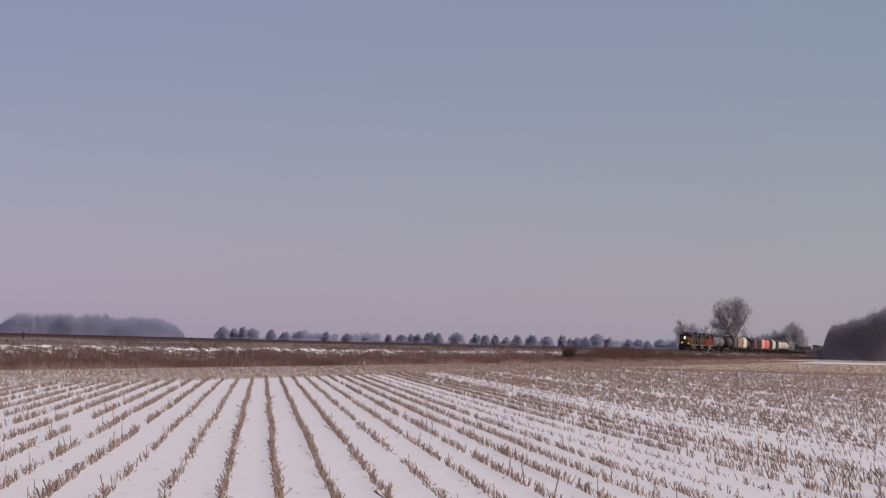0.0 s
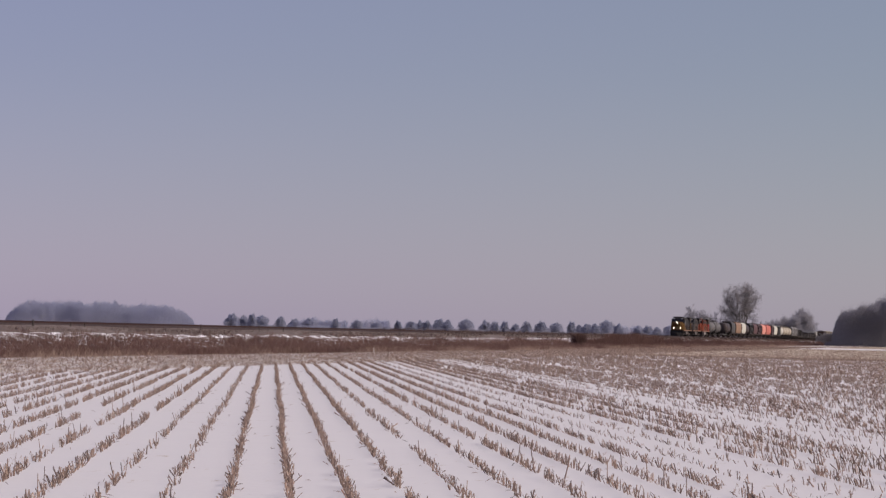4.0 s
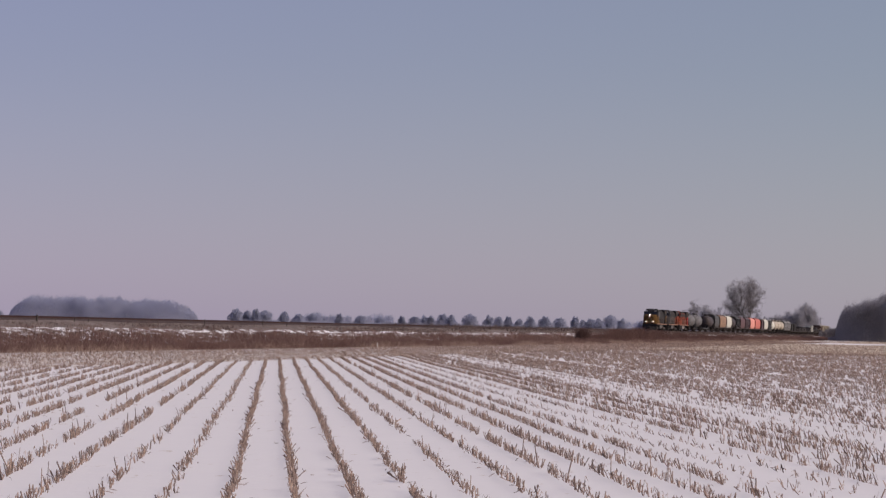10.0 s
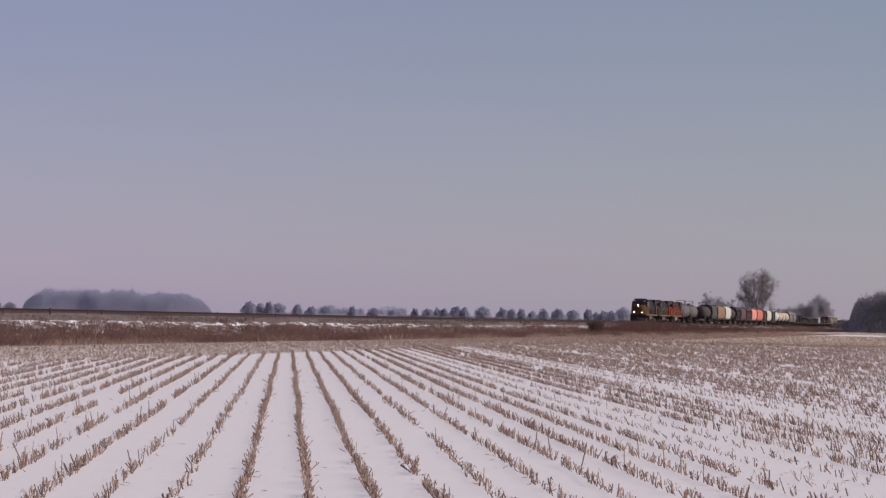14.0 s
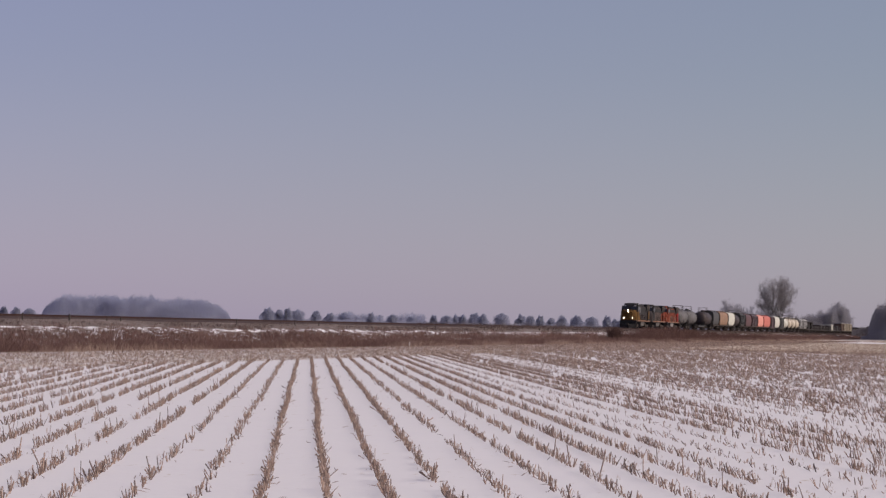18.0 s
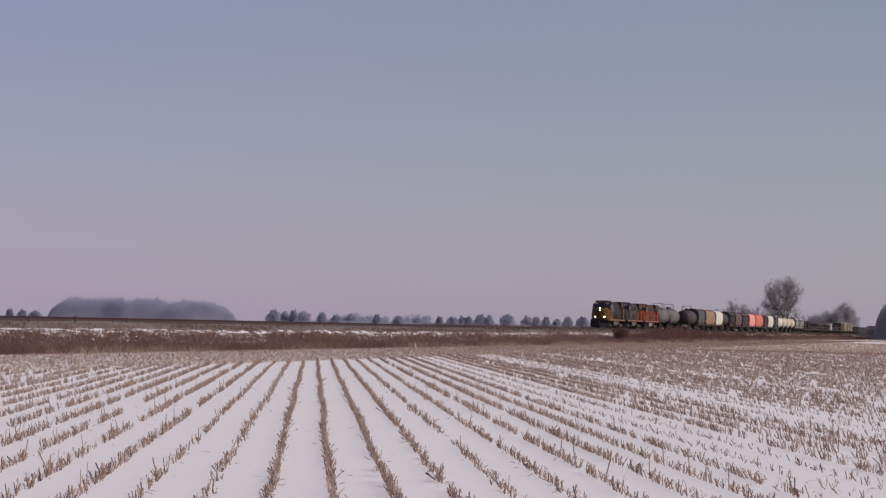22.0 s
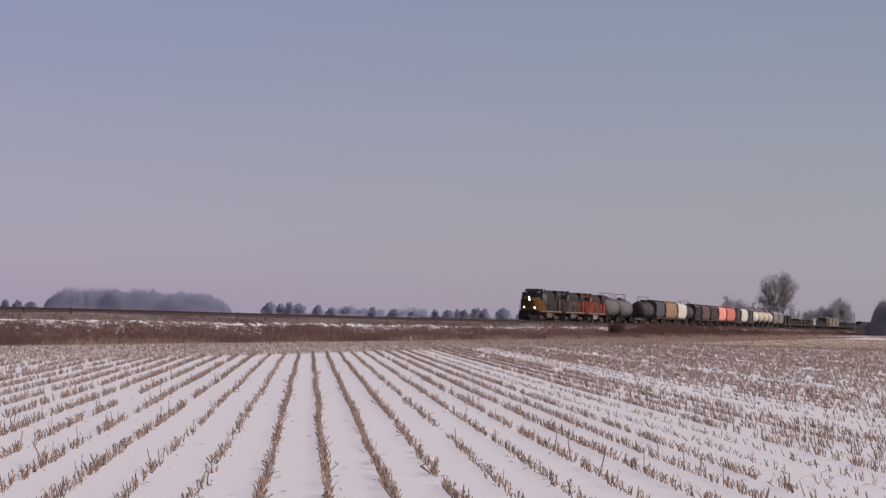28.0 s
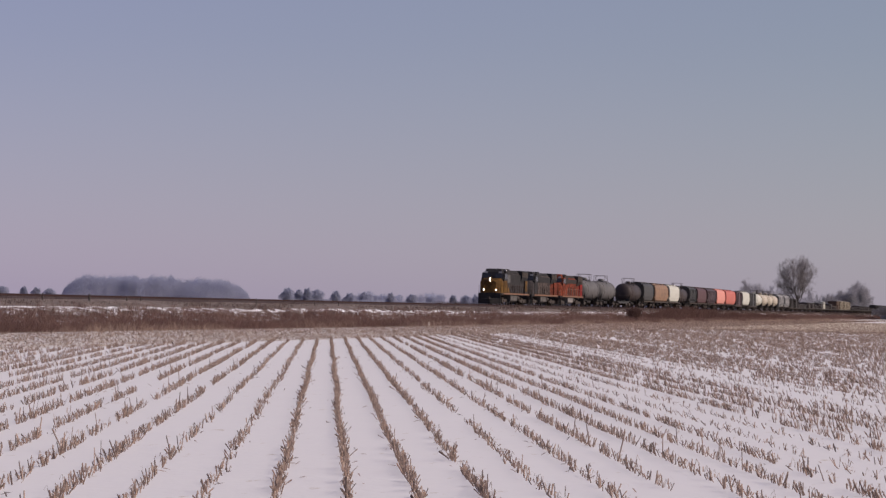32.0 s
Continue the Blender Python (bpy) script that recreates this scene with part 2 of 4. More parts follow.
TRACK_POSE = pose(0, 0, 0, 0, 0, -TRACK_TURN)   # local x = -q, y = s

# ------------------------------------------------------------------ ground
# (q, z, material of the strip that follows): the field, the weedy verge, the bank, the bed, the land beyond
PROFILE = [(-4000, 0, 4), (-1200, 0, 0), (-200, 0, 0), (0, 0, 0), (20, 0, 0), (38.5, 0, 1), (55.4, 0.0, 2), (57.6, -0.12, 2), (60.8, 0.08, 3), (62.6, 0.78, 3), (63.7, 1.14, 7), (64.5, 1.40, 6),
           (65.6, 1.74, 6), (66.15, 1.90, 5), (66.7, 2.03, 5), (71.9, 2.03, 6), (76.5, 1.0, 3), (81, 0.0, 4), (95, 0, 4), (400, 0, 4), (1500, 0, 4), (4300, 0, 4)]
STEPS = [-1500, -400, -60, 0] + list(range(20, 804, 8)) + list(range(800, 1700, 30)) + [1800, 2000, 2500, 3200, 4400]


def build_ground():
    bm = bmesh.new()
    grid = []
    for s in STEPS:
        line = []
        for q, z, _ in PROFILE:
            dz = 0.0
            if 57 < q < 66.5:
                dz = 0.12 * noise.noise((s * 0.05, q * 0.6, 0.3)) + 0.06 * noise.noise((s * 0.21, q, 7.0))
            elif q <= 55.4 and abs(q) < 60:
                dz = 0.02 * noise.noise((s * 0.05, q * 0.1, 3.0))
            line.append(bm.verts.new((-q, s, z + dz)))
        grid.append(line)
    for i in range(len(STEPS) - 1):
        for j in range(len(PROFILE) - 1):
            f = bm.faces.new((grid[i][j], grid[i + 1][j], grid[i + 1][j + 1], grid[i][j + 1]))
            f.material_index = 8 if PROFILE[j][2] == 0 and 290 <= STEPS[i] and not 612 <= STEPS[i] < 710 else PROFILE[j][2]
            f.smooth = True
    bmesh.ops.recalc_face_normals(bm, faces=bm.faces[:])
    me = mesh_of("ground", bm, M_SNOW)
    for m in (M_FARFIELD, M_VERGE, M_BANK, M_LAND, M_BALLAST, M_SLOPE, M_BANKTOP, M_FARSTUBBLE):
        me.materials.append(m)
    g = new("ground", me)
    g.matrix_world = TRACK_POSE
    if g.data.polygons[len(g.data.polygons) // 2].normal.z < 0:
        g.data.flip_normals()
    return tagged(g, "flat snowy corn field, weedy ditch and raised railway bank", "ground", kind="structure")


build_ground()


def build_track():
    """Two rails and the ties under them."""
    track = tagged(new("railway_track"), "straight railway track with rusty rails on dark ties", "railway track", kind="structure")
    track.matrix_world = TRACK_POSE
    outline = [(-0.075, 0), (0.075, 0), (0.02, 0.03), (0.012, 0.13), (0.036, 0.14), (0.036, 0.172), (-0.036, 0.172), (-0.036, 0.14), (-0.012, 0.13), (-0.02, 0.03)]
    for x in (-0.7525, 0.7525):
        bm = bmesh.new()
        prism(bm, [(-TRACK_Q + x + a, RAIL_Z - 0.172 + b) for a, b in outline], -300, 2400)
        part("rail", bm, M_RAIL, track)
    tie = mesh_of("tie", box(bmesh.new(), -1.3, 1.3, -0.115, 0.115, -0.09, 0.09, 0.015), M_TIE)
    for i in range(290):
        ob = new("tie", tie)
        ob.parent = track
        ob.location = (-TRACK_Q, 120 + i * 0.6, RAIL_Z - 0.172 - 0.088 + 0.004)
    bm = bmesh.new()
    for i in range(600):
        box(bm, -TRACK_Q - 1.3, -TRACK_Q + 1.3, 294.3 + i * 1.8, 294.53 + i * 1.8, RAIL_Z - 0.172 - 0.178, RAIL_Z - 0.172)
    rest = part("far_ties", bm, M_TIE, track)
    rest["kind"] = "stuff"


build_track()


# ------------------------------------------------------------------ stubble
ROW = 0.762
ROW0 = 0.267


def stalk_bunch(x, y, z, height, radius, lean_x, lean_y, sides=4):
    """Short cut stalks: tapered tubes with a slanted cut."""
    n = len(x)
    ang = rng.uniform(0, 6.28, n)[:, None] + np.arange(sides)[None] * (2 * math.pi / sides)
    base = np.stack([x[:, None] + np.cos(ang) * radius[:, None], y[:, None] + np.sin(ang) * radius[:, None], np.repeat(z[:, None] - 0.03, sides, 1)], 2)
    cut = rng.uniform(-0.016, 0.016, (n, sides))
    top = np.stack([x[:, None] + lean_x[:, None] + np.cos(ang) * radius[:, None] * 0.8, y[:, None] + lean_y[:, None] + np.sin(ang) * radius[:, None] * 0.8, (z + height)[:, None] + cut], 2)
    verts = np.concatenate([base, top], 1)
    faces = [(i, (i + 1) % sides, sides + (i + 1) % sides, sides + i) for i in range(sides)]
    if sides == 4:
        faces.append((4, 5, 6, 7))
    return verts, faces


def husk_bunch(x, y, z, length, width):
    """Torn leaf sheaths: bent strips of two quads that rise or hang from the stalk."""
    n = len(x)
    a = rng.uniform(0, 6.28, n)
    up = rng.uniform(0.1, 1.2, n) * length
    dx, dy = np.cos(a), np.sin(a)
    sx, sy = -dy * width / 2, dx * width / 2
    pts = []
    for k, (r, h) in enumerate(((0.0, 0.0), (0.45, 1.0), (1.0, 0.55))):
        px, py, pz = x + dx * length * r * 0.5, y + dy * length * r * 0.5, z + up * h
        pts += [np.stack([px + sx, py + sy, pz], 1), np.stack([px - sx, py - sy, pz], 1)]
    return np.stack(pts, 1), [(0, 1, 3, 2), (2, 3, 5, 4)]


def row_traits(k):
    """How thick and tall the stand of row k is."""
    h = math.sin(k * 12.9898) * 43758.5453
    h -= math.floor(h)
    if 11 <= k <= 14:
        return 1.05, 1.2
    if k in (9, 10, 15, 16):
        return 0.30, 0.8
    if k > 16:
        return (0.35 if k % 7 == 3 else 0.95 + 0.35 * h), 0.92 + 0.28 * h
    if k in (-1, 0, 1, 2):
        return 1.25, 0.88 + 0.1 * h
    if k in (-2, 3):
        return 0.62, 0.8
    if k in (-3, 4):
        return 0.7, 0.92
    if k > 4:
        return 0.86 + 0.25 * h, 0.98 + 0.25 * h
    return 1.05 + 0.3 * h, 0.98 + 0.25 * h


def in_view(x, y, slack=0.6):
    az = np.degrees(np.arctan2(x, y))
    return (az > -7.2 - slack) & (az < 13.3 + slack)


def build_stubble():
    xs, ys, hs = [], [], []
    for k in range(-40, 92):
        dens, tall = row_traits(k)
        step = 0.093 / dens
        count = int((300 - 25) / step)
        yy = 25 + np.arange(count) * step + rng.normal(0, 0.05, count)
        keep = rng.random(count) > (0.12 + 0.4 * np.clip((yy - 160) / 100, 0, 1) if k > 16 else 0.18)
        gap = np.array([noise.noise((k * 3.1, v * 0.35, 1.0)) for v in yy])
        tuft = np.array([noise.noise((k * 7.7, v * 1.9, 4.0)) for v in yy])
        yy = yy[keep & (gap > -0.38) & (tuft > (-0.12 if k > 16 else -0.24 if k >= -1 else -0.1))]
        xx = ROW0 + k * ROW + rng.normal(0, 0.017 + 0.02 * (dens < 0.7), len(yy)) + 0.02 * np.sin(yy * 0.21 + k) + np.array([0.03 * noise.noise((k * 5.3, v * 1.1, 8.0)) for v in yy])
        q = xx * ASIDE[0] + yy * ASIDE[1]
        ok = in_view(xx, yy) & (q < 38.5)
        xs.append(xx[ok]); ys.append(yy[ok]); hs.append(np.full(ok.sum(), tall))
    # the rows round the camera's foot
    for k in range(-16, 17):
        yy = -14 + np.arange(300) * 0.13 + rng.normal(0, 0.05, 300)
        yy = yy[rng.random(300) > 0.3]
        xx = ROW0 + k * ROW + rng.normal(0, 0.02, len(yy))
        ok = (yy < 25) & (xx ** 2 + yy ** 2 > 0.3)
        xs.append(xx[ok]); ys.append(yy[ok]); hs.append(np.full(ok.sum(), 0.9))
    # the far part of the field
    n = 58000
    d = 295 + 790 * rng.random(n) ** 1.4
    az = np.radians(rng.uniform(0, 14.0, n))
    xx, yy = d * np.sin(az), d * np.cos(az)
    near = d < 380
    xx[near] = (np.round((xx[near] - ROW0) / ROW)) * ROW + ROW0 + rng.normal(0, 0.05, near.sum())
    q = xx * ASIDE[0] + yy * ASIDE[1]
    s = xx * ALONG[0] + yy * ALONG[1]
    ok = (q < 54.0) & (s < 1060) & ((q < 38.5) | (s > 660))
    lane = 11.15 + 0.5 * rng.random(len(d))          # a bare snowy lane crosses the far end
    ok &= ~((np.degrees(az) > lane) & (d > 612) & (d < 716))
    xs.append(xx[ok]); ys.append(yy[ok]); hs.append(np.full(ok.sum(), 1.05))
    x, y, tall = np.concatenate(xs), np.concatenate(ys), np.concatenate(hs)
    # headland rows along the ditch
    for j in range(21):
        n = 3000
        s, q = rng.uniform(75, 760, n), 39.1 + j * ROW + rng.normal(0, 0.05, n)
        xx, yy = ALONG[0] * s + ASIDE[0] * q, ALONG[1] * s + ASIDE[1] * q
        ok = in_view(xx, yy)
        x, y, tall = np.concatenate([x, xx[ok]]), np.concatenate([y, yy[ok]]), np.concatenate([tall, np.full(ok.sum(), 0.6)])
    n = len(x)
    far = np.clip((y - 130) / 330, 0, 1)
    h = tall * (0.05 + 0.105 * rng.random(n) ** 1.1) * (1 + np.where(x > 6, 0.6, 1.1) * (rng.random(n) < 0.05))
    r = rng.uniform(0.0055, 0.0115, n) * (1 + 1.4 * far) * np.where(x > 9, 1.2, 1.0)
    lean = np.where(x > 6, -0.048, -0.012)[:, None] * np.array((1.0, 0.0)) + rng.normal(0, 0.04, (n, 2)) * (1 + 0.9 * (rng.random((n, 1)) < 0.1))
    for name, pick, sides, label in (("corn_stubble", y < 130, 4, "rows of cut tan corn stalks standing in snow"), ("far_corn_stubble", y >= 130, 3, "distant rows of cut corn stalks merging into tan")):
        v, f = stalk_bunch(x[pick], y[pick], np.zeros(pick.sum()), h[pick], r[pick], lean[pick, 0], lean[pick, 1], sides)
        tagged(new(name, bunch(name, v, f, M_STALK)), label, "corn stubble", kind="stuff")
    # leaf sheaths
    pick = np.concatenate([np.arange(n)[rng.random(n) < p * (1 - 0.6 * far)] for p in (0.9, 0.75, 0.5)])
    m = len(pick)
    fk = 1 + 1.2 * far[pick]
    v, f = husk_bunch(x[pick] + rng.normal(0, 0.02, m), y[pick] + rng.normal(0, 0.02, m), rng.uniform(0.01, 0.7, m) * h[pick], 0.03 + 0.11 * rng.random(m) ** 1.5, rng.uniform(0.006, 0.016, m) * fk)
    ob = new("corn_leaves", bunch("corn_leaves", v, f, M_HUSK))
    tagged(ob, "dry torn corn leaves clinging to cut stalks", "corn leaves", kind="stuff")
    # broken bits lying on the snow along the rows, and across the headland
    m = 5200
    yy = 26 + 150 * rng.random(m) ** 1.3
    xx = ROW0 + rng.integers(-40, 45, m) * ROW + rng.normal(0, 0.11, m)
    s, q = rng.uniform(110, 520, 9000), rng.uniform(37.5, 55.2, 9000)
    xx, yy = np.concatenate([xx, ALONG[0] * s + ASIDE[0] * q]), np.concatenate([yy, ALONG[1] * s + ASIDE[1] * q])
    long = np.concatenate([np.ones(m), np.full(9000, 2.2)])
    ok = in_view(xx, yy)
    xx, yy, long = xx[ok], yy[ok], long[ok]
    m = len(xx)
    a = rng.uniform(0, 6.28, m)
    ln, wd = rng.uniform(0.03, 0.17, m) * long, rng.uniform(0.003, 0.009, m) * long ** 1.6
    dx, dy = np.cos(a), np.sin(a)
    tip = rng.uniform(0.0, 0.05, m) * long
    pts = []
    for u, w in ((-0.5, -1), (0.5, -1), (0.5, 1), (-0.5, 1), (0.0, 0.0)):
        pts.append(np.stack([xx + dx * ln * u - dy * wd * w, yy + dy * ln * u + dx * wd * w, 0.012 + tip * (u + 0.5) + (0.01 if w == 0 else 0.0)], 1))
    ob = new("corn_chaff", bunch("corn_chaff", np.stack(pts, 1), [(0, 1, 4), (1, 2, 4), (2, 3, 4), (3, 0, 4)], M_STALK))
    tagged(ob, "scattered bits of dry stalk lying on the snow", "chaff", kind="stuff")


build_stubble()


# ------------------------------------------------------------------ verge weeds
def blade_bunch(s, q, z, height, width, spread):
    """Thin upright stems, bent at mid height."""
    n = len(s)
    a = rng.uniform(0, 6.28, n)
    lx, ly = np.cos(a) * spread * height, np.sin(a) * spread * height
    b = rng.uniform(0, 3.14, n)
    wx, wy = np.cos(b) * width / 2, np.sin(b) * width / 2
    pts = []
    for u, k in ((0.0, 1.0), (0.55, 0.9), (1.0, 0.25)):
        bx, by = -q + lx * u * u, s + ly * u * u
        pts += [np.stack([bx + wx * k, by + wy * k, z + height * u], 1), np.stack([bx - wx * k, by - wy * k, z + height * u], 1)]
    return np.stack(pts, 1), [(0, 1, 3, 2), (2, 3, 5, 4)]


def patch(s, q, seed):
    return np.array([noise.noise((a * 0.045, b * 0.5, seed)) for a, b in zip(s, q)])


def build_weeds():
    n = 185000
    s = np.where(rng.random(n) < 0.25, rng.uniform(600, 1350, n), 120 + 980 * rng.random(n) ** 1.7)
    q = rng.uniform(56.0, 62.6, n)
    ok = patch(s, q, 2.0) > -0.35
    s, q = s[ok], q[ok]
    h = (0.82 + 0.40 * patch(s, q * 0.2, 5.0)) * rng.uniform(0.45, 1.1, len(s)) * np.clip((q - 55.4) / 1.5, 0.4, 1)
    w = rng.uniform(0.009, 0.022, len(s)) * (1 + s / 300)
    v, f = blade_bunch(s, q, np.clip((q - 60.8) * 0.42, -0.1, 0.8), h, w, 0.65)
    ob = new("dead_weeds", bunch("dead_weeds", v, f, M_WEED))
    ob.matrix_world = TRACK_POSE
    tagged(ob, "dense reddish-brown dead weeds along the railway ditch", "weeds", kind="stuff")
    n = 21000
    s = 120 + 780 * rng.random(n) ** 1.5
    q = rng.uniform(54.6, 57.0, n)
    ok = patch(s, q, 9.0) > np.where(q < 55.7, -0.2, 0.12)
    s, q = s[ok], q[ok]
    v, f = blade_bunch(s, q, np.zeros(len(s)), rng.uniform(0.15, 0.68, len(s)) * np.clip((q - 53.9) / 1.8, 0.3, 1), rng.uniform(0.008, 0.017, len(s)) * (1 + s / 300), 0.5)
    ob = new("dead_grass", bunch("dead_grass", v, f, M_GRASS))
    ob.matrix_world = TRACK_POSE
    tagged(ob, "pale dry grass tufts at the edge of the field", "grass", kind="stuff")
    n = 95000
    s = np.where(rng.random(n) < 0.25, rng.uniform(600, 1350, n), 120 + 980 * rng.random(n) ** 1.7)
    q = rng.uniform(62.0, 66.5, n)
    ok = patch(s, q, 4.0) > np.where(q > 64.7, -0.25, 0.16)
    s, q = s[ok], q[ok]
    z = np.interp(q, [62.0, 62.6, 64.4, 65.6, 66.7], [0.55, 0.78, 1.36, 1.74, 2.0])
    v, f = blade_bunch(s, q, z - 0.1, rng.uniform(0.12, 0.38, len(s)) * np.where(q > 65.4, np.where(s > 340, 1.25, 0.6), 1), rng.uniform(0.012, 0.03, len(s)) * (1 + s / 300), 0.4)
    # taller dead weeds that stand in clumps through the snow on the lower slope
    n = 20000
    s1, q1 = 120 + 900 * rng.random(n) ** 1.6, rng.uniform(61.6, 64.6, n)
    ok = np.array([noise.noise((a * 0.16, b * 0.8, 11.0)) for a, b in zip(s1, q1)]) > 0.10
    s1, q1 = s1[ok], q1[ok]
    z1 = np.interp(q1, [60.8, 62.6, 63.7, 64.5, 65.6], [0.08, 0.78, 1.14, 1.40, 1.74])
    v1, _ = blade_bunch(s1, q1, z1 - 0.1, rng.uniform(0.3, 0.95, len(s1)) * np.interp(q1, [61.6, 64.6], [1.0, 0.6]), rng.uniform(0.01, 0.022, len(s1)) * (1 + s1 / 300), 0.35)
    ob = new("tall_weeds", bunch("tall_weeds", v1, f, M_WEED))
    ob.matrix_world = TRACK_POSE
    tagged(ob, "clumps of brown dead weeds standing in snow on the bank", "weeds", kind="stuff")
    # grass added on the bed's far shoulder to darken bright gaps under the cars
    n = 26000
    s2, q2 = rng.uniform(335, 1300, n), rng.uniform(72.2, 74.6, n)
    v2, _ = blade_bunch(s2, q2, np.full(n, 1.55) - (q2 - 72.2) * 0.12, rng.uniform(0.55, 1.15, n), rng.uniform(0.012, 0.03, n) * (1 + s2 / 300), 0.4)
    v = np.concatenate([v, v2])
    ob = new("bank_grass", bunch("bank_grass", v, f, M_BANKGRASS))
    ob.matrix_world = TRACK_POSE
    tagged(ob, "tufts of brown grass poking through snow on the bank", "grass", kind="stuff")


build_weeds()


# ------------------------------------------------------------------ trees
def grown(seed, height, crown, low, limbs, levels, spread=70):
    """A branching skeleton inside a rounded, uneven crown: rows of start, end, radii, order."""
    r = np.random.default_rng(seed)
    zc, hz, hw = height * (0.5 + low * 0.38), height * (0.5 - low * 0.38), crown / 2
    segs = []

    def reach(p, d):
        """How far it is along d to the outside of the crown."""
        a = math.atan2(d[1], d[0])
        k = 1 + 0.10 * math.sin(3 * a + seed) + 0.07 * math.sin(5 * a + 2.2 * seed + 4 * d[2])
        sc = np.array((hw * k, hw * k, hz))
        if d[2] > 0.25:
            sc[2] *= 1 + 0.14 * d[2]
        o, w = (p - np.array((0, 0, zc))) / sc, d / sc
        b, c, aa = float(o @ w), float(o @ o) - 1, float(w @ w)
        disc = b * b - aa * c
        return max((-b + math.sqrt(disc)) / aa, 0.25) if disc > 0 else 0.4

    def limb(p, d, length, rad, level):
        n = max(3, int(length / (0.9, 0.8, 0.6, 0.45, 0.4)[level]))
        step = length / n
        for i in range(n):
            d = d + r.normal(0, 0.07 + 0.02 * level, 3) + np.array((0, 0, 0.035 if level == 1 else 0.0))
            d = d / np.linalg.norm(d)
            e = p + d * step
            ra, rb = rad * (1 - 0.75 * i / n), rad * (1 - 0.75 * (i + 1) / n)
            segs.append((p, e, ra, rb, 1 if level < 3 else 2))
            p = e
            u = (i + 1) / n
            if level < levels and u > (0.16, 0.24, 0.1, 0.1)[level] and r.random() < (1, 0.9, 0.95, 0.95)[level]:
                for _ in range(2 if (level == 1 and r.random() < 0.4) else 1):
                    side = r.normal(0, 1, 3)
                    side -= d * (side @ d)
                    side /= np.linalg.norm(side)
                    ang = r.uniform(0.45, 0.95)
                    c = d * math.cos(ang) + side * math.sin(ang) + np.array((0, 0, 0.12))
                    c /= np.linalg.norm(c)
                    ln = min(length * r.uniform(0.35, 0.62) * (1.15 - 0.6 * u), reach(p, c) * r.uniform(0.85, 1.0))
                    if ln > 0.5:
                        limb(p, c, ln, min(rb * 0.6, 0.014 + ln * 0.016), level + 1)

    p, rad = np.array((0.0, 0.0, -0.4)), height * 0.021
    top = height * low
    while p[2] < top:
        e = p + np.array((r.normal(0, 0.04), r.normal(0, 0.04), 1.0)) * 0.6
        segs.append((p, e, rad, rad * 0.96, 0))
        p, rad = e, rad * 0.96
    for k in range(limbs):
        tilt = radians(6 + spread * (k / max(1, limbs - 1)) ** 0.75 + r.normal(0, 3))
        a = k * 2.4 + seed + r.normal(0, 0.2)
        d = np.array((math.cos(a) * math.sin(tilt), math.sin(a) * math.sin(tilt), math.cos(tilt)))
        q = p - np.array((0, 0, r.uniform(0, top * 0.3)))
        limb(q, d, reach(q, d) * r.uniform(0.92, 1.0), rad * r.uniform(0.5, 0.66), 1)
    return segs


def tube_mesh(name, segs, sides, material, thick=1.0):
    n = len(segs)
    a = np.array([tuple(s[0]) for s in segs]); b = np.array([tuple(s[1]) for s in segs])
    r0 = np.array([s[2] for s in segs]) * thick; r1 = np.array([s[3] for s in segs]) * thick
    d = b - a
    d /= np.linalg.norm(d, axis=1)[:, None]
    ref = np.where(np.abs(d[:, 2:3]) > 0.9, np.array([[1.0, 0, 0]]), np.array([[0, 0, 1.0]]))
    u = np.cross(d, ref); u /= np.linalg.norm(u, axis=1)[:, None]
    w = np.cross(d, u)
    ang = np.arange(sides) * 2 * math.pi / sides
    ring = u[:, None] * np.cos(ang)[None, :, None] + w[:, None] * np.sin(ang)[None, :, None]
    verts = np.concatenate([a[:, None] + ring * r0[:, None, None], b[:, None] + ring * r1[:, None, None]], 1)
    return bunch(name, verts, [(i, (i + 1) % sides, sides + (i + 1) % sides, sides + i) for i in range(sides)], material)


def twigs_at(segs, level, count, length, width, r):
    """Fine end twigs along the outer branches."""
    ends = [s for s in segs if s[4] >= level]
    n = len(ends) * count
    a = np.array([tuple(s[0]) for s in ends]).repeat(count, 0); b = np.array([tuple(s[1]) for s in ends]).repeat(count, 0)
    p = a + (b - a) * r.random((n, 1))
    d = (b - a) / np.linalg.norm(b - a, axis=1)[:, None] * 0.8 + r.normal(0, 0.55, (n, 3)) + np.array((0, 0, 0.25))
    d /= np.linalg.norm(d, axis=1)[:, None]
    ln = length * r.uniform(0.5, 1.3, (n, 1))
    side = np.cross(d, r.normal(0, 1, (n, 3))); side /= np.linalg.norm(side, axis=1)[:, None]
    mid = p + d * ln * 0.5 + r.normal(0, 0.06, (n, 3)) * ln
    return np.stack([p + side * width, p - side * width, mid - side * width * 0.7, mid + side * width * 0.7, p + d * ln], 1), [(0, 1, 2), (0, 2, 3), (3, 2, 4)]


def bare_tree(place, seed, height, crown, low, limbs, levels, label, count, twig, width, far=False, spread=70):
    t = tagged(new("bare_tree"), label, "tree")
    segs = grown(seed, height, crown, low, limbs, levels, spread=spread)
    for nm, orders in (("trunk", (0,)), ("branchwork", (1, 2))):
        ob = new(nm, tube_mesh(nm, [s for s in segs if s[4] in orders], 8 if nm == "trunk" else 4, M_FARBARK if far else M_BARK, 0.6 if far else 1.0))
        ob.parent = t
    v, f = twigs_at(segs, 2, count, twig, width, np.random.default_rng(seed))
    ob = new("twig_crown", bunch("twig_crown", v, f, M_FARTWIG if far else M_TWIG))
    ob["kind"] = "stuff"
    ob.parent = t
    t.matrix_world = Matrix.Translation(place)
    return t


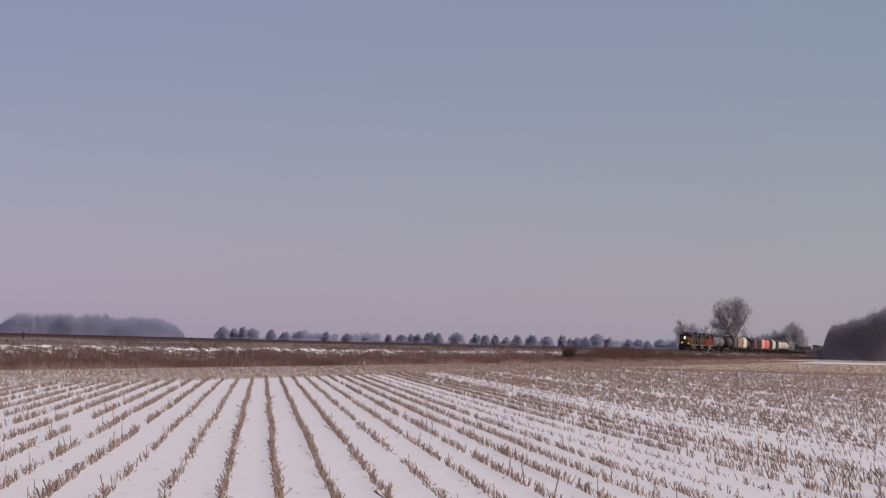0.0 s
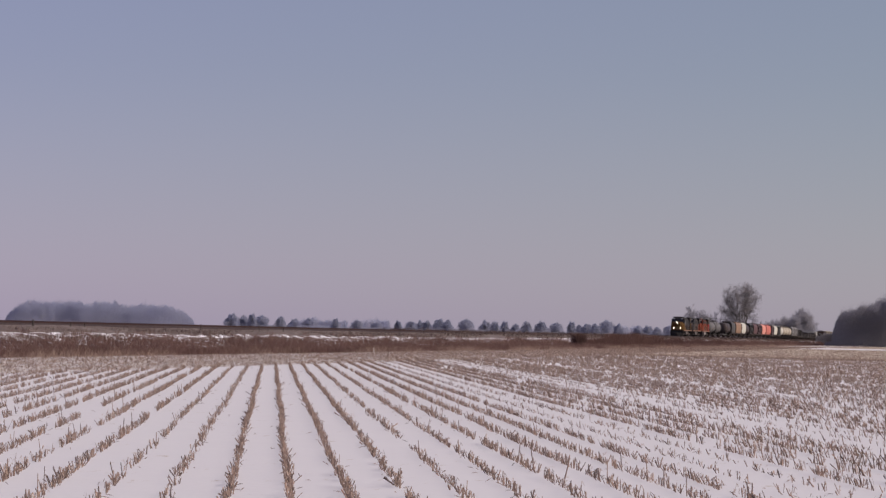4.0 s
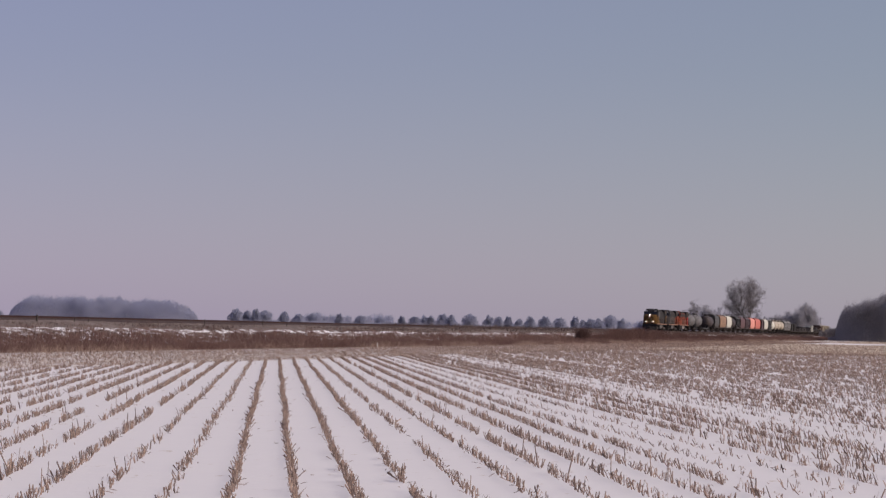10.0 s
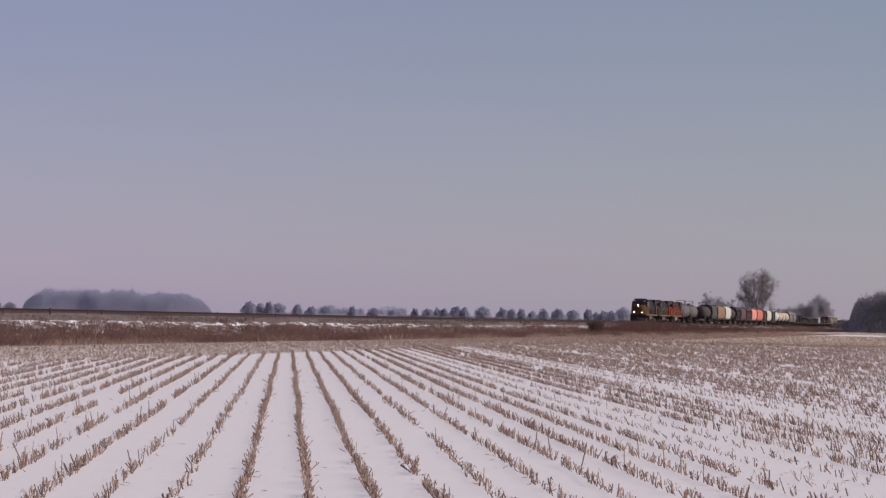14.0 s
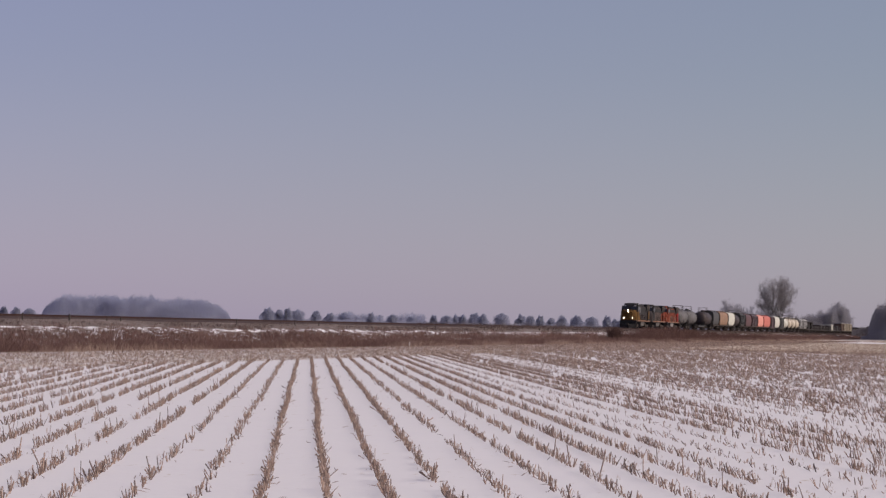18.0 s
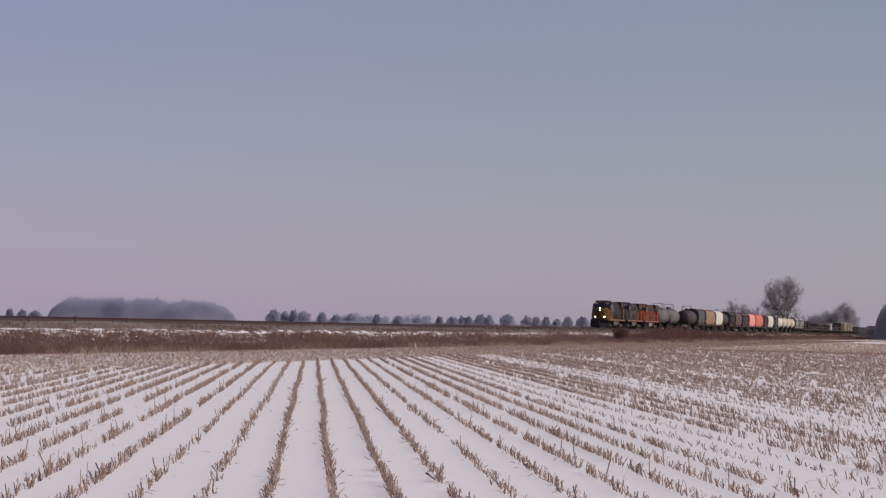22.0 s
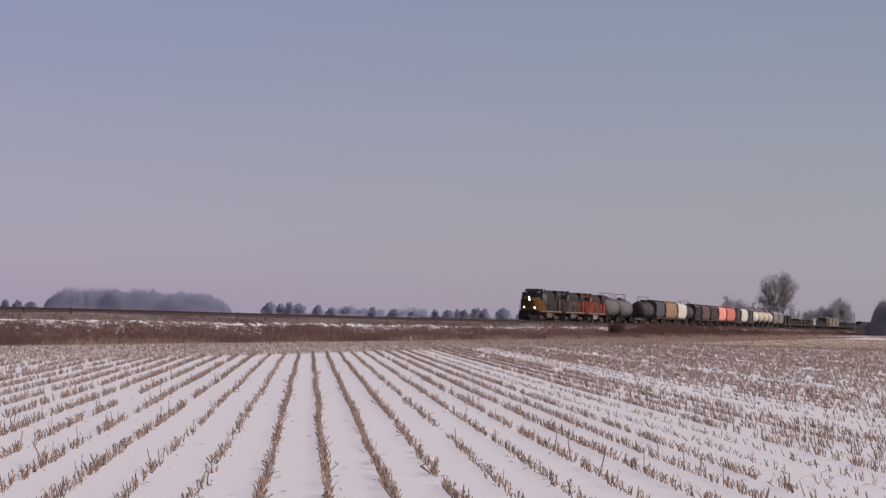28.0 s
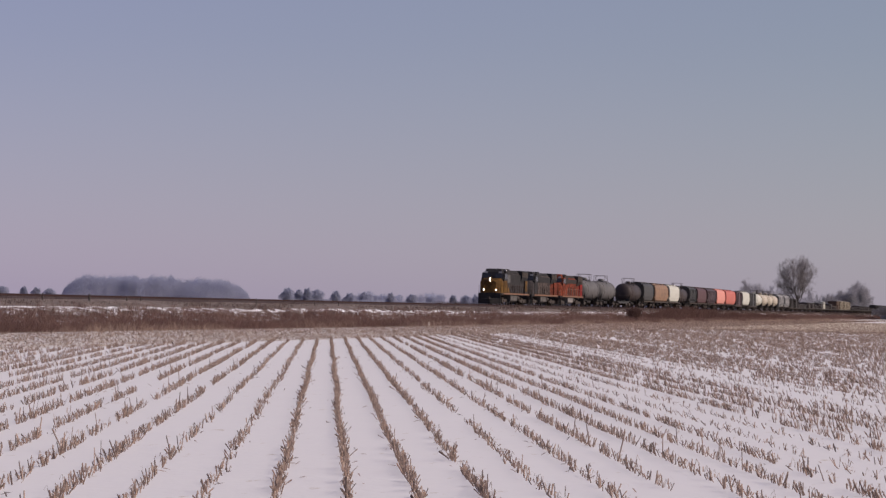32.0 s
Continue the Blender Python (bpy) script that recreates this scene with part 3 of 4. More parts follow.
bare_tree(by_heading(9.87, 969), 13, 21.5, 17.0, 0.31, 13, 4, "tall bare cottonwood with a broad rounded crown behind the railway", 6, 0.9, 0.0042, spread=62)
for az, d, hgt, wide, sd in ((8.81, 860, 12.6, 4.6, 11), (9.04, 865, 10.8, 6.0, 12), (9.19, 868, 8.6, 5.0, 13), (9.45, 966, 11.5, 9.0, 31), (9.23, 971, 8.5, 8.0, 34), (10.10, 993, 9.5, 8.0, 32), (10.33, 1005, 8.5, 8.0, 33),
                             (10.50, 1351, 10.5, 9.5, 21), (10.69, 1356, 12.5, 11.5, 22), (10.98, 1345, 13.0, 11.5, 23), (11.14, 1373, 16.8, 12.5, 24), (11.28, 1384, 12.5, 10.0, 25)):
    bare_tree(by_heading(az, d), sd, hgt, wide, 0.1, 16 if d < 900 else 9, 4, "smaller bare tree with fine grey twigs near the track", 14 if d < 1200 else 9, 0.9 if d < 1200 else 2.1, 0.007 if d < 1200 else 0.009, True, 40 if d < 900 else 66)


def wood_mass(name, place_of, count, height, material, label, seed, clumps=260, twig=1.8, width=0.12):
    """A far wood of bare trees: trunks, and crowns of many fine upward twigs."""
    r = np.random.default_rng(seed)
    vs = []
    for i in range(count):
        x, y, hk = place_of(i, r)
        h = height * hk * r.uniform(0.88, 1.06)
        wid = h * r.uniform(0.28, 0.40)
        n = clumps
        u = r.normal(0, 1, (n, 3)); u /= np.linalg.norm(u, axis=1)[:, None]
        rad = r.random((n, 1)) ** 0.45
        c = u * rad * np.array((wid, wid, h * 0.42)) + np.array((x, y, h * 0.56))
        low = c[:, 2] < 0.5
        c[low, 2] = r.uniform(0.5, h * 0.4, low.sum())
        d = u * 0.5 + np.array((0, 0, 0.9)) + r.normal(0, 0.4, (n, 3))
        d /= np.linalg.norm(d, axis=1)[:, None]
        side = np.cross(d, r.normal(0, 1, (n, 3))); side /= np.linalg.norm(side, axis=1)[:, None]
        ln = twig * r.uniform(0.5, 1.4, (n, 1))
        vs.append(np.stack([c - d * ln * 0.5 - side * width, c - d * ln * 0.5 + side * width, c + side * width, c + d * ln * 0.5, c - side * width], 1))
        t = np.array([[x - 0.25, y, -0.3], [x + 0.25, y, -0.3], [x + 0.2, y + 0.2, h * 0.3], [x, y, h * 0.6], [x - 0.2, y - 0.2, h * 0.3]])[None]
        vs.append(t)
    ob = new(name, bunch(name, np.concatenate(vs), [(0, 1, 2), (0, 2, 4), (4, 2, 3)], material))
    return tagged(ob, label, "woodland", kind="stuff")


def canopy(name, az0, az1, d0, d1, height, count, size, material, label, seed, rise, taper=0.10, crowd=6, lumpy=0.16):
    """A far wood as one mass: a great many fine twigs under a lumpy canopy."""
    r = np.random.default_rng(seed)
    # every tree of the wood has a rounded top of its own
    trees = int(abs(az1 - az0) * math.radians(1) * d0 / (height * 0.34)) * crowd + 4
    ta, td, tk = r.uniform(az0, az1, trees), r.uniform(d0, d1, trees), r.uniform(0.84, 1.06, trees)
    near = r.integers(0, trees, count)
    off = np.sqrt(r.random(count)) * np.cos(r.uniform(0, math.pi, count))
    half = height * 0.36 * tk[near]
    az = ta[near] + np.degrees(off * half / d0)
    d = td[near] + r.normal(0, 1, count) * half * 0.4
    lump = np.array([noise.noise((a * 3.4, b * 0.008, seed)) + 0.6 * noise.noise((a * 9.0, b * 0.02, seed + 5)) for a, b in zip(az, d)])
    u = np.clip((az - az0) / (az1 - az0), 0, 1)
    v = 1 - np.clip(np.minimum(u, 1 - u) / taper, 0, 1)
    edge = np.clip(1 - v ** 2.0, 0, 1) ** 0.6
    top = height * tk[near] * (0.72 + 0.30 * np.sqrt(1 - off ** 2)) * (1 + lumpy * lump) * (1 + rise * (u - 0.5)) * (0.12 + 0.88 * edge)
    z = top * (0.95 - 0.3 * np.abs(r.normal(0, 1, count)) ** 1.3 + r.normal(0, 0.07, count))
    z = np.where((z < 0.3) | (r.random(count) < 0.45), top * r.random(count), z)
    x, y = np.sin(np.radians(az)) * d, np.cos(np.radians(az)) * d
    c = np.stack([x, y, z], 1)
    way = r.normal(0, 0.5, (count, 3)) + np.array((0, 0, 0.8))
    way /= np.linalg.norm(way, axis=1)[:, None]
    side = np.cross(way, r.normal(0, 1, (count, 3)))
    side /= np.linalg.norm(side, axis=1)[:, None]
    ln = size * r.uniform(0.5, 1.4, (count, 1))
    v = np.stack([c - way * ln * 0.5 - side * size * 0.085, c - way * ln * 0.5 + side * size * 0.085, c + way * ln * 0.5], 1)
    ob = new(name, bunch(name, v, [(0, 1, 2)], material))
    return tagged(ob, label, "woodland", kind="stuff")


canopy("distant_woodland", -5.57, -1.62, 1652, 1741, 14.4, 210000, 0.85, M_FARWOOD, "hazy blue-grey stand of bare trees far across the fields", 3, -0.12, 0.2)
canopy("dark_woodland", 11.76, 13.7, 1005, 1072, 17.3, 210000, 0.7, M_THICKET, "dark thicket of bare trees at the far end of the field", 4, 0.42, 0.13, 4, 0.08)
canopy("scrub", 11.42, 11.90, 1150, 1182, 5.0, 22000, 0.4, M_SCRUB, "low dark scrub at the foot of the far bank", 9, 0.15, 0.05, 2)


def evergreen(seed, height, width):
    """A rounded far evergreen: trunk and a crown of many small clumps."""
    t = tagged(new("evergreen_tree"), "distant round-crowned evergreen hazy blue in the tree line", "tree", group="distant tree line")
    r = np.random.default_rng(seed)
    part("trunk", rod(bmesh.new(), (0, 0, -0.3), (0, 0, height * 0.6), 0.35, 0.12, 6), M_FARWOOD, t)
    n = 3400
    u = r.normal(0, 1, (n, 3)); u /= np.linalg.norm(u, axis=1)[:, None]
    rad = r.random((n, 1)) ** 0.4
    lob = 1 + 0.30 * np.sin(u[:, :1] * 5 + seed) * np.cos(u[:, 2:] * 4 + seed * 2)
    c = u * rad * lob * np.array((width / 2, width / 2, height * 0.46)) + np.array((0, 0, height * 0.53))
    c[:, :2] *= np.clip(1.25 - 0.75 * np.clip(c[:, 2:] / height - 0.35, 0, 1), 0.3, 1.2)
    way = u * 0.7 + r.normal(0, 0.6, (n, 3))
    way /= np.linalg.norm(way, axis=1)[:, None]
    side = np.cross(way, r.normal(0, 1, (n, 3)))
    side /= np.linalg.norm(side, axis=1)[:, None]
    ln = r.uniform(0.5, 1.3, (n, 1))
    v = np.stack([c - way * ln * 0.5 - side * 0.2, c - way * ln * 0.5 + side * 0.2, c + way * ln * 0.5], 1)
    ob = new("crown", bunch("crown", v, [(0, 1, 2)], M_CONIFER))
    ob.parent = t
    return t


EVER = [evergreen(40 + i, 12.0, w) for i, w in enumerate((10.0, 8.0, 6.5, 11.5))]
# heading, height, kind of crown
LINE_A = [(-0.85, 12.4, 0), (-0.61, 10.4, 2), (-0.43, 12, 1), (-0.23, 11.2, 0), (0.17, 10.2, 1), (0.47, 9.2, 0), (0.78, 10, 3), (1.33, 10, 2), (1.79, 9.2, 0), (2.21, 8, 3), (2.66, 9.2, 2), (2.93, 9.4, 0), (3.13, 10, 1), (3.27, 9.8, 2), (3.52, 12, 0), (3.69, 10.6, 1), (4.09, 11.6, 3), (4.5, 10.2, 1), (4.7, 9, 1), (4.91, 9.8, 2)]
LINE_B = [(5.13, 8, 1), (5.37, 9.6, 1), (5.68, 10.6, 0), (5.99, 9.8, 0), (6.32, 10.6, 2), (6.48, 8.6, 2), (6.65, 9.6, 0), (6.82, 9.2, 1), (7.05, 12.2, 3), (7.3, 9.6, 1), (7.72, 8.4, 1), (7.93, 9.4, 0), (8.12, 7.8, 1), (8.39, 9.4, 3), (8.68, 9, 0), (-5.82, 7.2, 3), (-6.09, 8, 1), (-6.35, 8.4, 2), (-6.8, 8.2, 3), (-7.16, 9, 0)]
for i, (az, hgt, kind) in enumerate(LINE_A + LINE_B):
    sc = hgt / 12.0 * (1.18 if az > 4.2 else 1.06)
    m = Matrix.Translation(by_heading(az, 2230 + 40 * math.sin(i * 2.3))) @ Matrix.Rotation(i * 1.3, 4, "Z") @ Matrix.Diagonal((0.55 + 0.5 * sc, 0.55 + 0.5 * sc, sc, 1))
    if i < 4:
        EVER[i].matrix_world = m
    else:
        c = copy_thing(EVER[kind], Matrix.Identity(4))
        c.matrix_world = m


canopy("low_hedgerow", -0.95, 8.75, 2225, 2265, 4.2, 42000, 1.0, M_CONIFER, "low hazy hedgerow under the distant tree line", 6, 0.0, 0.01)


def back_wood(i, r):
    az, hk = ((0.86, 1.0), (1.13, 0.85), (2.07, 1.0), (2.34, 0.9), (1.62, 0.8), (7.58, 0.95), (8.61, 1.0))[i % 7]
    p = by_heading(az + r.normal(0, 0.12), r.uniform(2750, 2900))
    return p.x, p.y, hk


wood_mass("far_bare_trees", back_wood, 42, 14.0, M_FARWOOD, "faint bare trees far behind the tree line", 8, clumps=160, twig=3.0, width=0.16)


# ------------------------------------------------------------------ brush, posts and the pole
def brush(name, s, q, z, width, height, count, material, label, seed, deep=0.9):
    r = np.random.default_rng(seed)
    n = count
    ss, qq = s + r.normal(0, width / 3.2, n), q + r.normal(0, deep, n)
    h = height * np.clip(1 - ((ss - s) / width) ** 2 * 1.2, 0.3, 1) * r.uniform(0.5, 1.05, n)
    v, f = blade_bunch(ss, qq, np.full(n, z), h, r.uniform(0.012, 0.03, n) * (1 + s / 400), 0.35)
    ob = new(name, bunch(name, v - np.array((-q, s, 0)), f, material))
    ob.matrix_world = TRACK_POSE @ Matrix.Translation((-q, s, 0))
    return tagged(ob, label, "bush")


M_BRUSH = mat("red_brush", (0.20, 0.115, 0.096), (0.12, 0.072, 0.062), 0.2, 4, 0.95, islands=0.5, thin=0.5, spec=0.1)
M_DARKBRUSH = mat("dark_brush", (0.15, 0.092, 0.08), (0.08, 0.05, 0.045), 0.2, 4, 0.95, islands=0.7, thin=0.3, spec=0.05)
for s, w, h, seed in ((442, 16, 1.6, 1), (466, 22, 2.5, 2), (494, 24, 2.75, 3), (526, 26, 2.35, 4), (566, 30, 1.9, 5), (612, 34, 1.7, 7), (662, 38, 1.6, 8)):
    brush("bush", s, 60.0, 0.0, w, h, 2600, M_BRUSH, "low reddish-brown thicket of bare shrubs beside the track", seed)
brush("bush", 419, 59.6, 0.0, 3.6, 2.5, 1500, M_DARKBRUSH, "dark rounded bare shrub in the ditch weeds", 6, 0.4)


def post(place, height, material, name, label, category, r=0.07, lean=0.0):
    bm = bmesh.new()
    rod(bm, (0, 0, -0.3), (lean, 0, height), r, r * 0.9, 8)
    bmesh.ops.bevel(bm, geom=[e for e in bm.edges if e.verts[0].co.z > 0.1 and e.verts[1].co.z > 0.1], offset=r * 0.25, segments=1, affect="EDGES")
    ob = new(name, mesh_of(name, bm, material))
    ob.location = place
    return tagged(ob, label, category)


for i, (az, hgt) in enumerate(((-4.99, 1.0), (-4.21, 0.8), (-3.92, 0.9), (-1.5, 0.95), (-0.27, 1.0), (0.23, 0.7), (2.39, 1.0), (2.69, 0.7), (3.2, 1.0), (4.53, 1.0), (-5.95, 1.0))):
    o = post(by_heading(az, 65.7 / math.sin(radians(TRACK_TURN - az)), 1.7), hgt * 0.6, M_POST, "fence_post", "weathered dark wooden post on the railway bank", "post", 0.075 if i == 0 else 0.04, 0.05 * math.sin(i * 3))
    o["group"] = "posts along the bank"
post(by_heading(2.154, 254.0, 0.0), 0.46, M_STAKE, "marker_stake", "thin white marker stake at the field edge", "stake", 0.03)


def utility_pole(place):
    p = tagged(new("utility_pole"), "distant wooden utility pole with one crossarm", "utility pole")
    # the pole wears the haze-paled bark colour too
    part("pole", rod(bmesh.new(), (0, 0, -0.5), (0, 0, 11.0), 0.2, 0.14, 8), M_FARBARK, p)
    part("crossarm", box(bmesh.new(), -1.3, 1.3, -0.08, 0.08, 10.1, 10.3, 0.02), M_FARBARK, p)
    for x in (-1.1, 0.0, 1.1):
        part("insulator", rod(bmesh.new(), (x, 0, 10.3 if x else 11.0), (x, 0, 10.55 if x else 11.25), 0.07, 0.05, 6), M_FARBARK, p)
    p.location = place


utility_pole(by_heading(11.45, 1395))

# ------------------------------------------------------------------ train materials
def paint(name, c, rough=0.55, dirt=0.55, spec=0.25):
    return mat(name, c, tuple(v * dirt + 0.012 for v in c), 0.6, 3.0, rough, bump=0.03, spec=spec, spread=0.17)


def worn(name, c, dirt=0.4):
    """Sooty, matt engine paint."""
    return mat(name, c, tuple(v * dirt + 0.006 for v in c), 0.8, 2.6, 0.85, bump=0.05, spec=0.06, spread=0.16)


M_YELLOW = worn("yellow_paint", (0.125, 0.066, 0.022), 0.45)
M_NAVY = worn("dark_navy_paint", (0.037, 0.034, 0.036), 0.60)
M_GREY = worn("grey_body_paint", (0.052, 0.044, 0.046), 0.35)
M_SIDEGREY = worn("pale_side_paint", (0.125, 0.118, 0.122), 0.45)
M_BROWNGREY = worn("brownish_body_paint", (0.088, 0.068, 0.064), 0.30)
M_SOOT = worn("sooty_roof_paint", (0.046, 0.037, 0.036), 0.60)
M_ORANGE = worn("orange_body_paint", (0.18, 0.043, 0.025), 0.35)
M_RUSTSILL = paint("rusty_sill_paint", (0.21, 0.095, 0.048))
M_RED = worn("red_end_paint", (0.21, 0.024, 0.023), 0.60)
M_BLACK = worn("black_paint", (0.040, 0.036, 0.036), 0.60)
M_DARKRAIL = worn("rusty_handrail", (0.07, 0.045, 0.035))
M_PALEFUEL = worn("pale_fuel_tank", (0.24, 0.215, 0.21), 0.5)
M_PALE = paint("pale_roof_edge", (0.42, 0.40, 0.40))
M_GLASS = mat("cab_glass", (0.015, 0.017, 0.02), (0.02, 0.02, 0.022), 1, 5, 0.08, spec=0.6)
M_TANKGREY = paint("grey_tank_paint", (0.128, 0.118, 0.12), rough=0.6, spec=0.15)
M_FUEL = worn("grey_fuel_tank", (0.12, 0.108, 0.105), 0.50)
M_STEEL = mat("dirty_steel", (0.075, 0.060, 0.054), (0.045, 0.038, 0.036), 2, 20, 0.9, metal=0.0, spec=0.1)
M_WHEEL = mat("wheel_steel", (0.068, 0.053, 0.046), (0.045, 0.037, 0.034), 2, 20, 0.85, metal=0.1, spec=0.1)
M_LIGHT = mat("lit_headlight", (1.0, 0.93, 0.80), (1.0, 0.93, 0.80), glow=14.0)
M_WHITERAIL = paint("pale_handrail", (0.26, 0.21, 0.17))


def bogie(parent, y, axles, z=0.0):
    """A truck: side frames, bolster, and its wheels as pieces of their own."""
    half = (axles - 1) * 1.0 if axles == 3 else 0.87
    bm = bmesh.new()
    for x in (-1.12, 1.12):
        side_prism(bm, [(y - half - 0.45, 0.55), (y - half - 0.3, 0.42), (y - 0.35, 0.33), (y + 0.35, 0.33), (y + half + 0.3, 0.42), (y + half + 0.45, 0.55), (y + half + 0.3, 0.78), (y - half - 0.3, 0.78)], x - 0.11, x + 0.11)
    box(bm, -1.05, 1.05, y - 0.25, y + 0.25, 0.5, 0.95, 0.03)
    for i in range(axles):
        ya = y - half + i * 2 * half / (axles - 1)
        rod(bm, (-1.0, ya, 0.5), (1.0, ya, 0.5), 0.09, n=8)
        for x in (-1.26, 1.26):
            box(bm, x - 0.05, x + 0.05, ya - 0.16, ya + 0.16, 0.36, 0.64, 0.03)
    tr = part("truck", bm, M_STEEL, parent)
    for i in range(axles):
        ya = y - half + i * 2 * half / (axles - 1)
        for x in (-0.76, 0.76):
            bm = bmesh.new()
            rod(bm, (x - 0.06, ya, 0.5), (x + 0.06, ya, 0.5), 0.5, n=20)
            rod(bm, (x - math.copysign(0.075, x), ya, 0.5), (x - math.copysign(0.045, x), ya, 0.5), 0.53, n=20)
            part("wheel", bm, M_WHEEL, tr)
    return tr


def brake_gear(parent, L):
    """Centre sill, air reservoir and rigging between the trucks."""
    bm = box(bmesh.new(), -0.32, 0.32, 3.2, L - 3.2, 0.62, 1.02, 0.03)
    rod(bm, (0.75, L / 2 - 2.4, 0.78), (0.75, L / 2 - 0.6, 0.78), 0.24, n=10)
    rod(bm, (-0.75, L / 2 + 0.4, 0.8), (-0.75, L / 2 + 1.6, 0.8), 0.2, n=10)
    box(bm, -1.0, 1.0, L / 2 - 0.5, L / 2 + 0.3, 0.55, 1.0, 0.04)
    part("brake_gear", bm, M_BLACK, parent)


def coupler(parent, y, out):
    bm = bmesh.new()
    box(bm, -0.12, 0.12, min(y, y + out), max(y, y + out), 0.74, 0.98, 0.03)
    box(bm, -0.2, 0.2, y + out - 0.12, y + out + 0.12, 0.68, 1.04, 0.05)
    part("coupler", bm, M_STEEL, parent)


def locomotive(label, nose, cab, body, rear, roof, sill, lit, patch_from=None, dark_from=3.0, badge=None, L=23.4):
    """A six-axle diesel; its front looks along -y, its origin is on the rail at the front coupler."""
    e = tagged(new("locomotive"), label, "locomotive", group="freight train")
    # plow and pilot
    bm = bmesh.new()
    prism(bm, [(-1.5, 0.12), (1.5, 0.12), (1.5, 1.5), (-1.5, 1.5)], 0.95, 1.15)
    prism(bm, [(-0.25, 0.12), (0.25, 0.12), (0.15, 0.75), (-0.15, 0.75)], 0.35, 0.97, [(-1.5, 0.12), (1.5, 0.12), (1.45, 0.85), (-1.45, 0.85)])
    part("pilot", bm, M_BLACK, e)
    part("deck", box(bmesh.new(), -1.52, 1.52, 1.0, L - 0.7, 1.3, 1.55, 0.03), M_BLACK, e)
    for x in (-1.53, 1.53):
        part("sill", box(bmesh.new(), x - 0.02, x + 0.02, 3.0, L - 1.0, 1.38, 1.58, 0.01), sill, e)
    # nose: full width, bevelled towards the front
    bm = bmesh.new()
    prism(bm, [(-0.78, 1.5), (0.78, 1.5), (0.78, 2.85), (0.55, 3.15), (-0.55, 3.15), (-0.78, 2.85)], 1.25, 2.15, [(-1.5, 1.5), (1.5, 1.5), (1.5, 3.05), (1.15, 3.5), (-1.15, 3.5), (-1.5, 3.05)])
    prism(bm, [(-1.5, 1.5), (1.5, 1.5), (1.5, 3.05), (1.15, 3.5), (-1.15, 3.5), (-1.5, 3.05)], 2.15, 3.0)
    nz = part("nose", bm, nose, e)
    part("nose_door", box(bmesh.new(), -0.7, -0.1, 1.205, 1.26, 1.6, 2.7, 0.02), nose, nz)
    # cab with a raked front
    bm = bmesh.new()
    side_prism(bm, [(3.0, 1.55), (5.4, 1.55), (5.4, 4.62), (5.2, 4.78), (3.95, 4.78), (3.55, 4.66), (3.27, 4.35), (2.98, 3.4)], -1.55, 1.55)
    bmesh.ops.bevel(bm, geom=[ed for ed in bm.edges if abs(ed.verts[0].co.x - ed.verts[1].co.x) < 0.01 and min(ed.verts[0].co.z, ed.verts[1].co.z) > 4.3], offset=0.5, segments=5, affect="EDGES")
    cb = part("cab", bm, cab, e)
    for x0, x1 in ((-1.3, -0.3), (0.3, 1.3)):
        bm = bmesh.new()
        side_prism(bm, [(3.06, 3.55), (3.0, 3.56), (3.16, 4.14), (3.22, 4.13)], x0, x1)
        part("windshield", bm, M_GLASS, cb)
    for x in (-1.56, 1.56):
        for y0 in (3.5, 4.4):
            part("side_window", box(bmesh.new(), x - 0.012, x + 0.012, y0, y0 + 0.75, 3.4, 4.1, 0.008), M_GLASS, cb)
    part("cab_roof", box(bmesh.new(), -0.6, 0.6, 4.1, 5.35, 4.7, 4.80, 0.04), roof, cb)
    for x0, x1 in ((-1.2, -0.75), (0.75, 1.2)):
        part("number_board", side_prism(bmesh.new(), [(3.2, 4.2), (3.17, 4.2), (3.225, 4.4), (3.255, 4.4)], x0, x1), M_PALE, cb, "pale number board")
    # hood
    h0, h1, hx, hz = 5.4, L - 1.9, 1.3, 4.3
    cut = h0 + (h1 - h0) * (patch_from if patch_from else 1.0)
    outline = [(-hx, 1.55), (hx, 1.55), (hx, hz - 0.25), (hx - 0.3, hz), (-hx + 0.3, hz), (-hx, hz - 0.25)]
    hood = part("hood", prism(bmesh.new(), outline, h0, cut), body, e)
    if patch_from:
        part("rear_hood", prism(bmesh.new(), outline, cut, h1), rear, e)
    part("hood_roof", prism(bmesh.new(), [(-hx + 0.22, hz), (hx - 0.22, hz), (0.8, hz + 0.38), (-0.8, hz + 0.38)], h0, h1 - 4.6), roof, e)
    for x in (-hx - 0.02, hx + 0.02):
        part("upper_hood", box(bmesh.new(), x - 0.02, x + 0.02, 8.25, h1 - 4.75, dark_from, hz - 0.2, 0.01), roof, e)
    # equipment cabinet behind the cab and radiator wings at the rear
    part("cabinet", box(bmesh.new(), -1.46, 1.46, 5.42, 8.2, 1.56, 3.2, 0.06), body, e)
    part("upper_cabinet", box(bmesh.new(), -1.48, 1.48, 5.42, 8.22, 3.2, 4.66, 0.42), roof, e)
    wing = [(-1.32, 3.2), (-1.55, 3.75), (-1.55, 4.6), (-1.3, 4.72), (1.3, 4.72), (1.55, 4.6), (1.55, 3.75), (1.32, 3.2)]
    rad = part("radiator", prism(bmesh.new(), wing, h1 - 4.7, h1 - 0.3), roof, e)
    for x in (-1.56, 1.56):
        for i in range(6):
            part("grille", box(bmesh.new(), x - 0.02, x + 0.02, h1 - 4.6 + i * 0.7, h1 - 4.05 + i * 0.7, 3.85, 4.5, 0.01), M_STEEL, rad)
    part("rear_panel", box(bmesh.new(), -1.5, 1.5, h1 - 2.2, h1 + 0.05, 1.57, 3.4, 0.05), body if badge else rear, e)
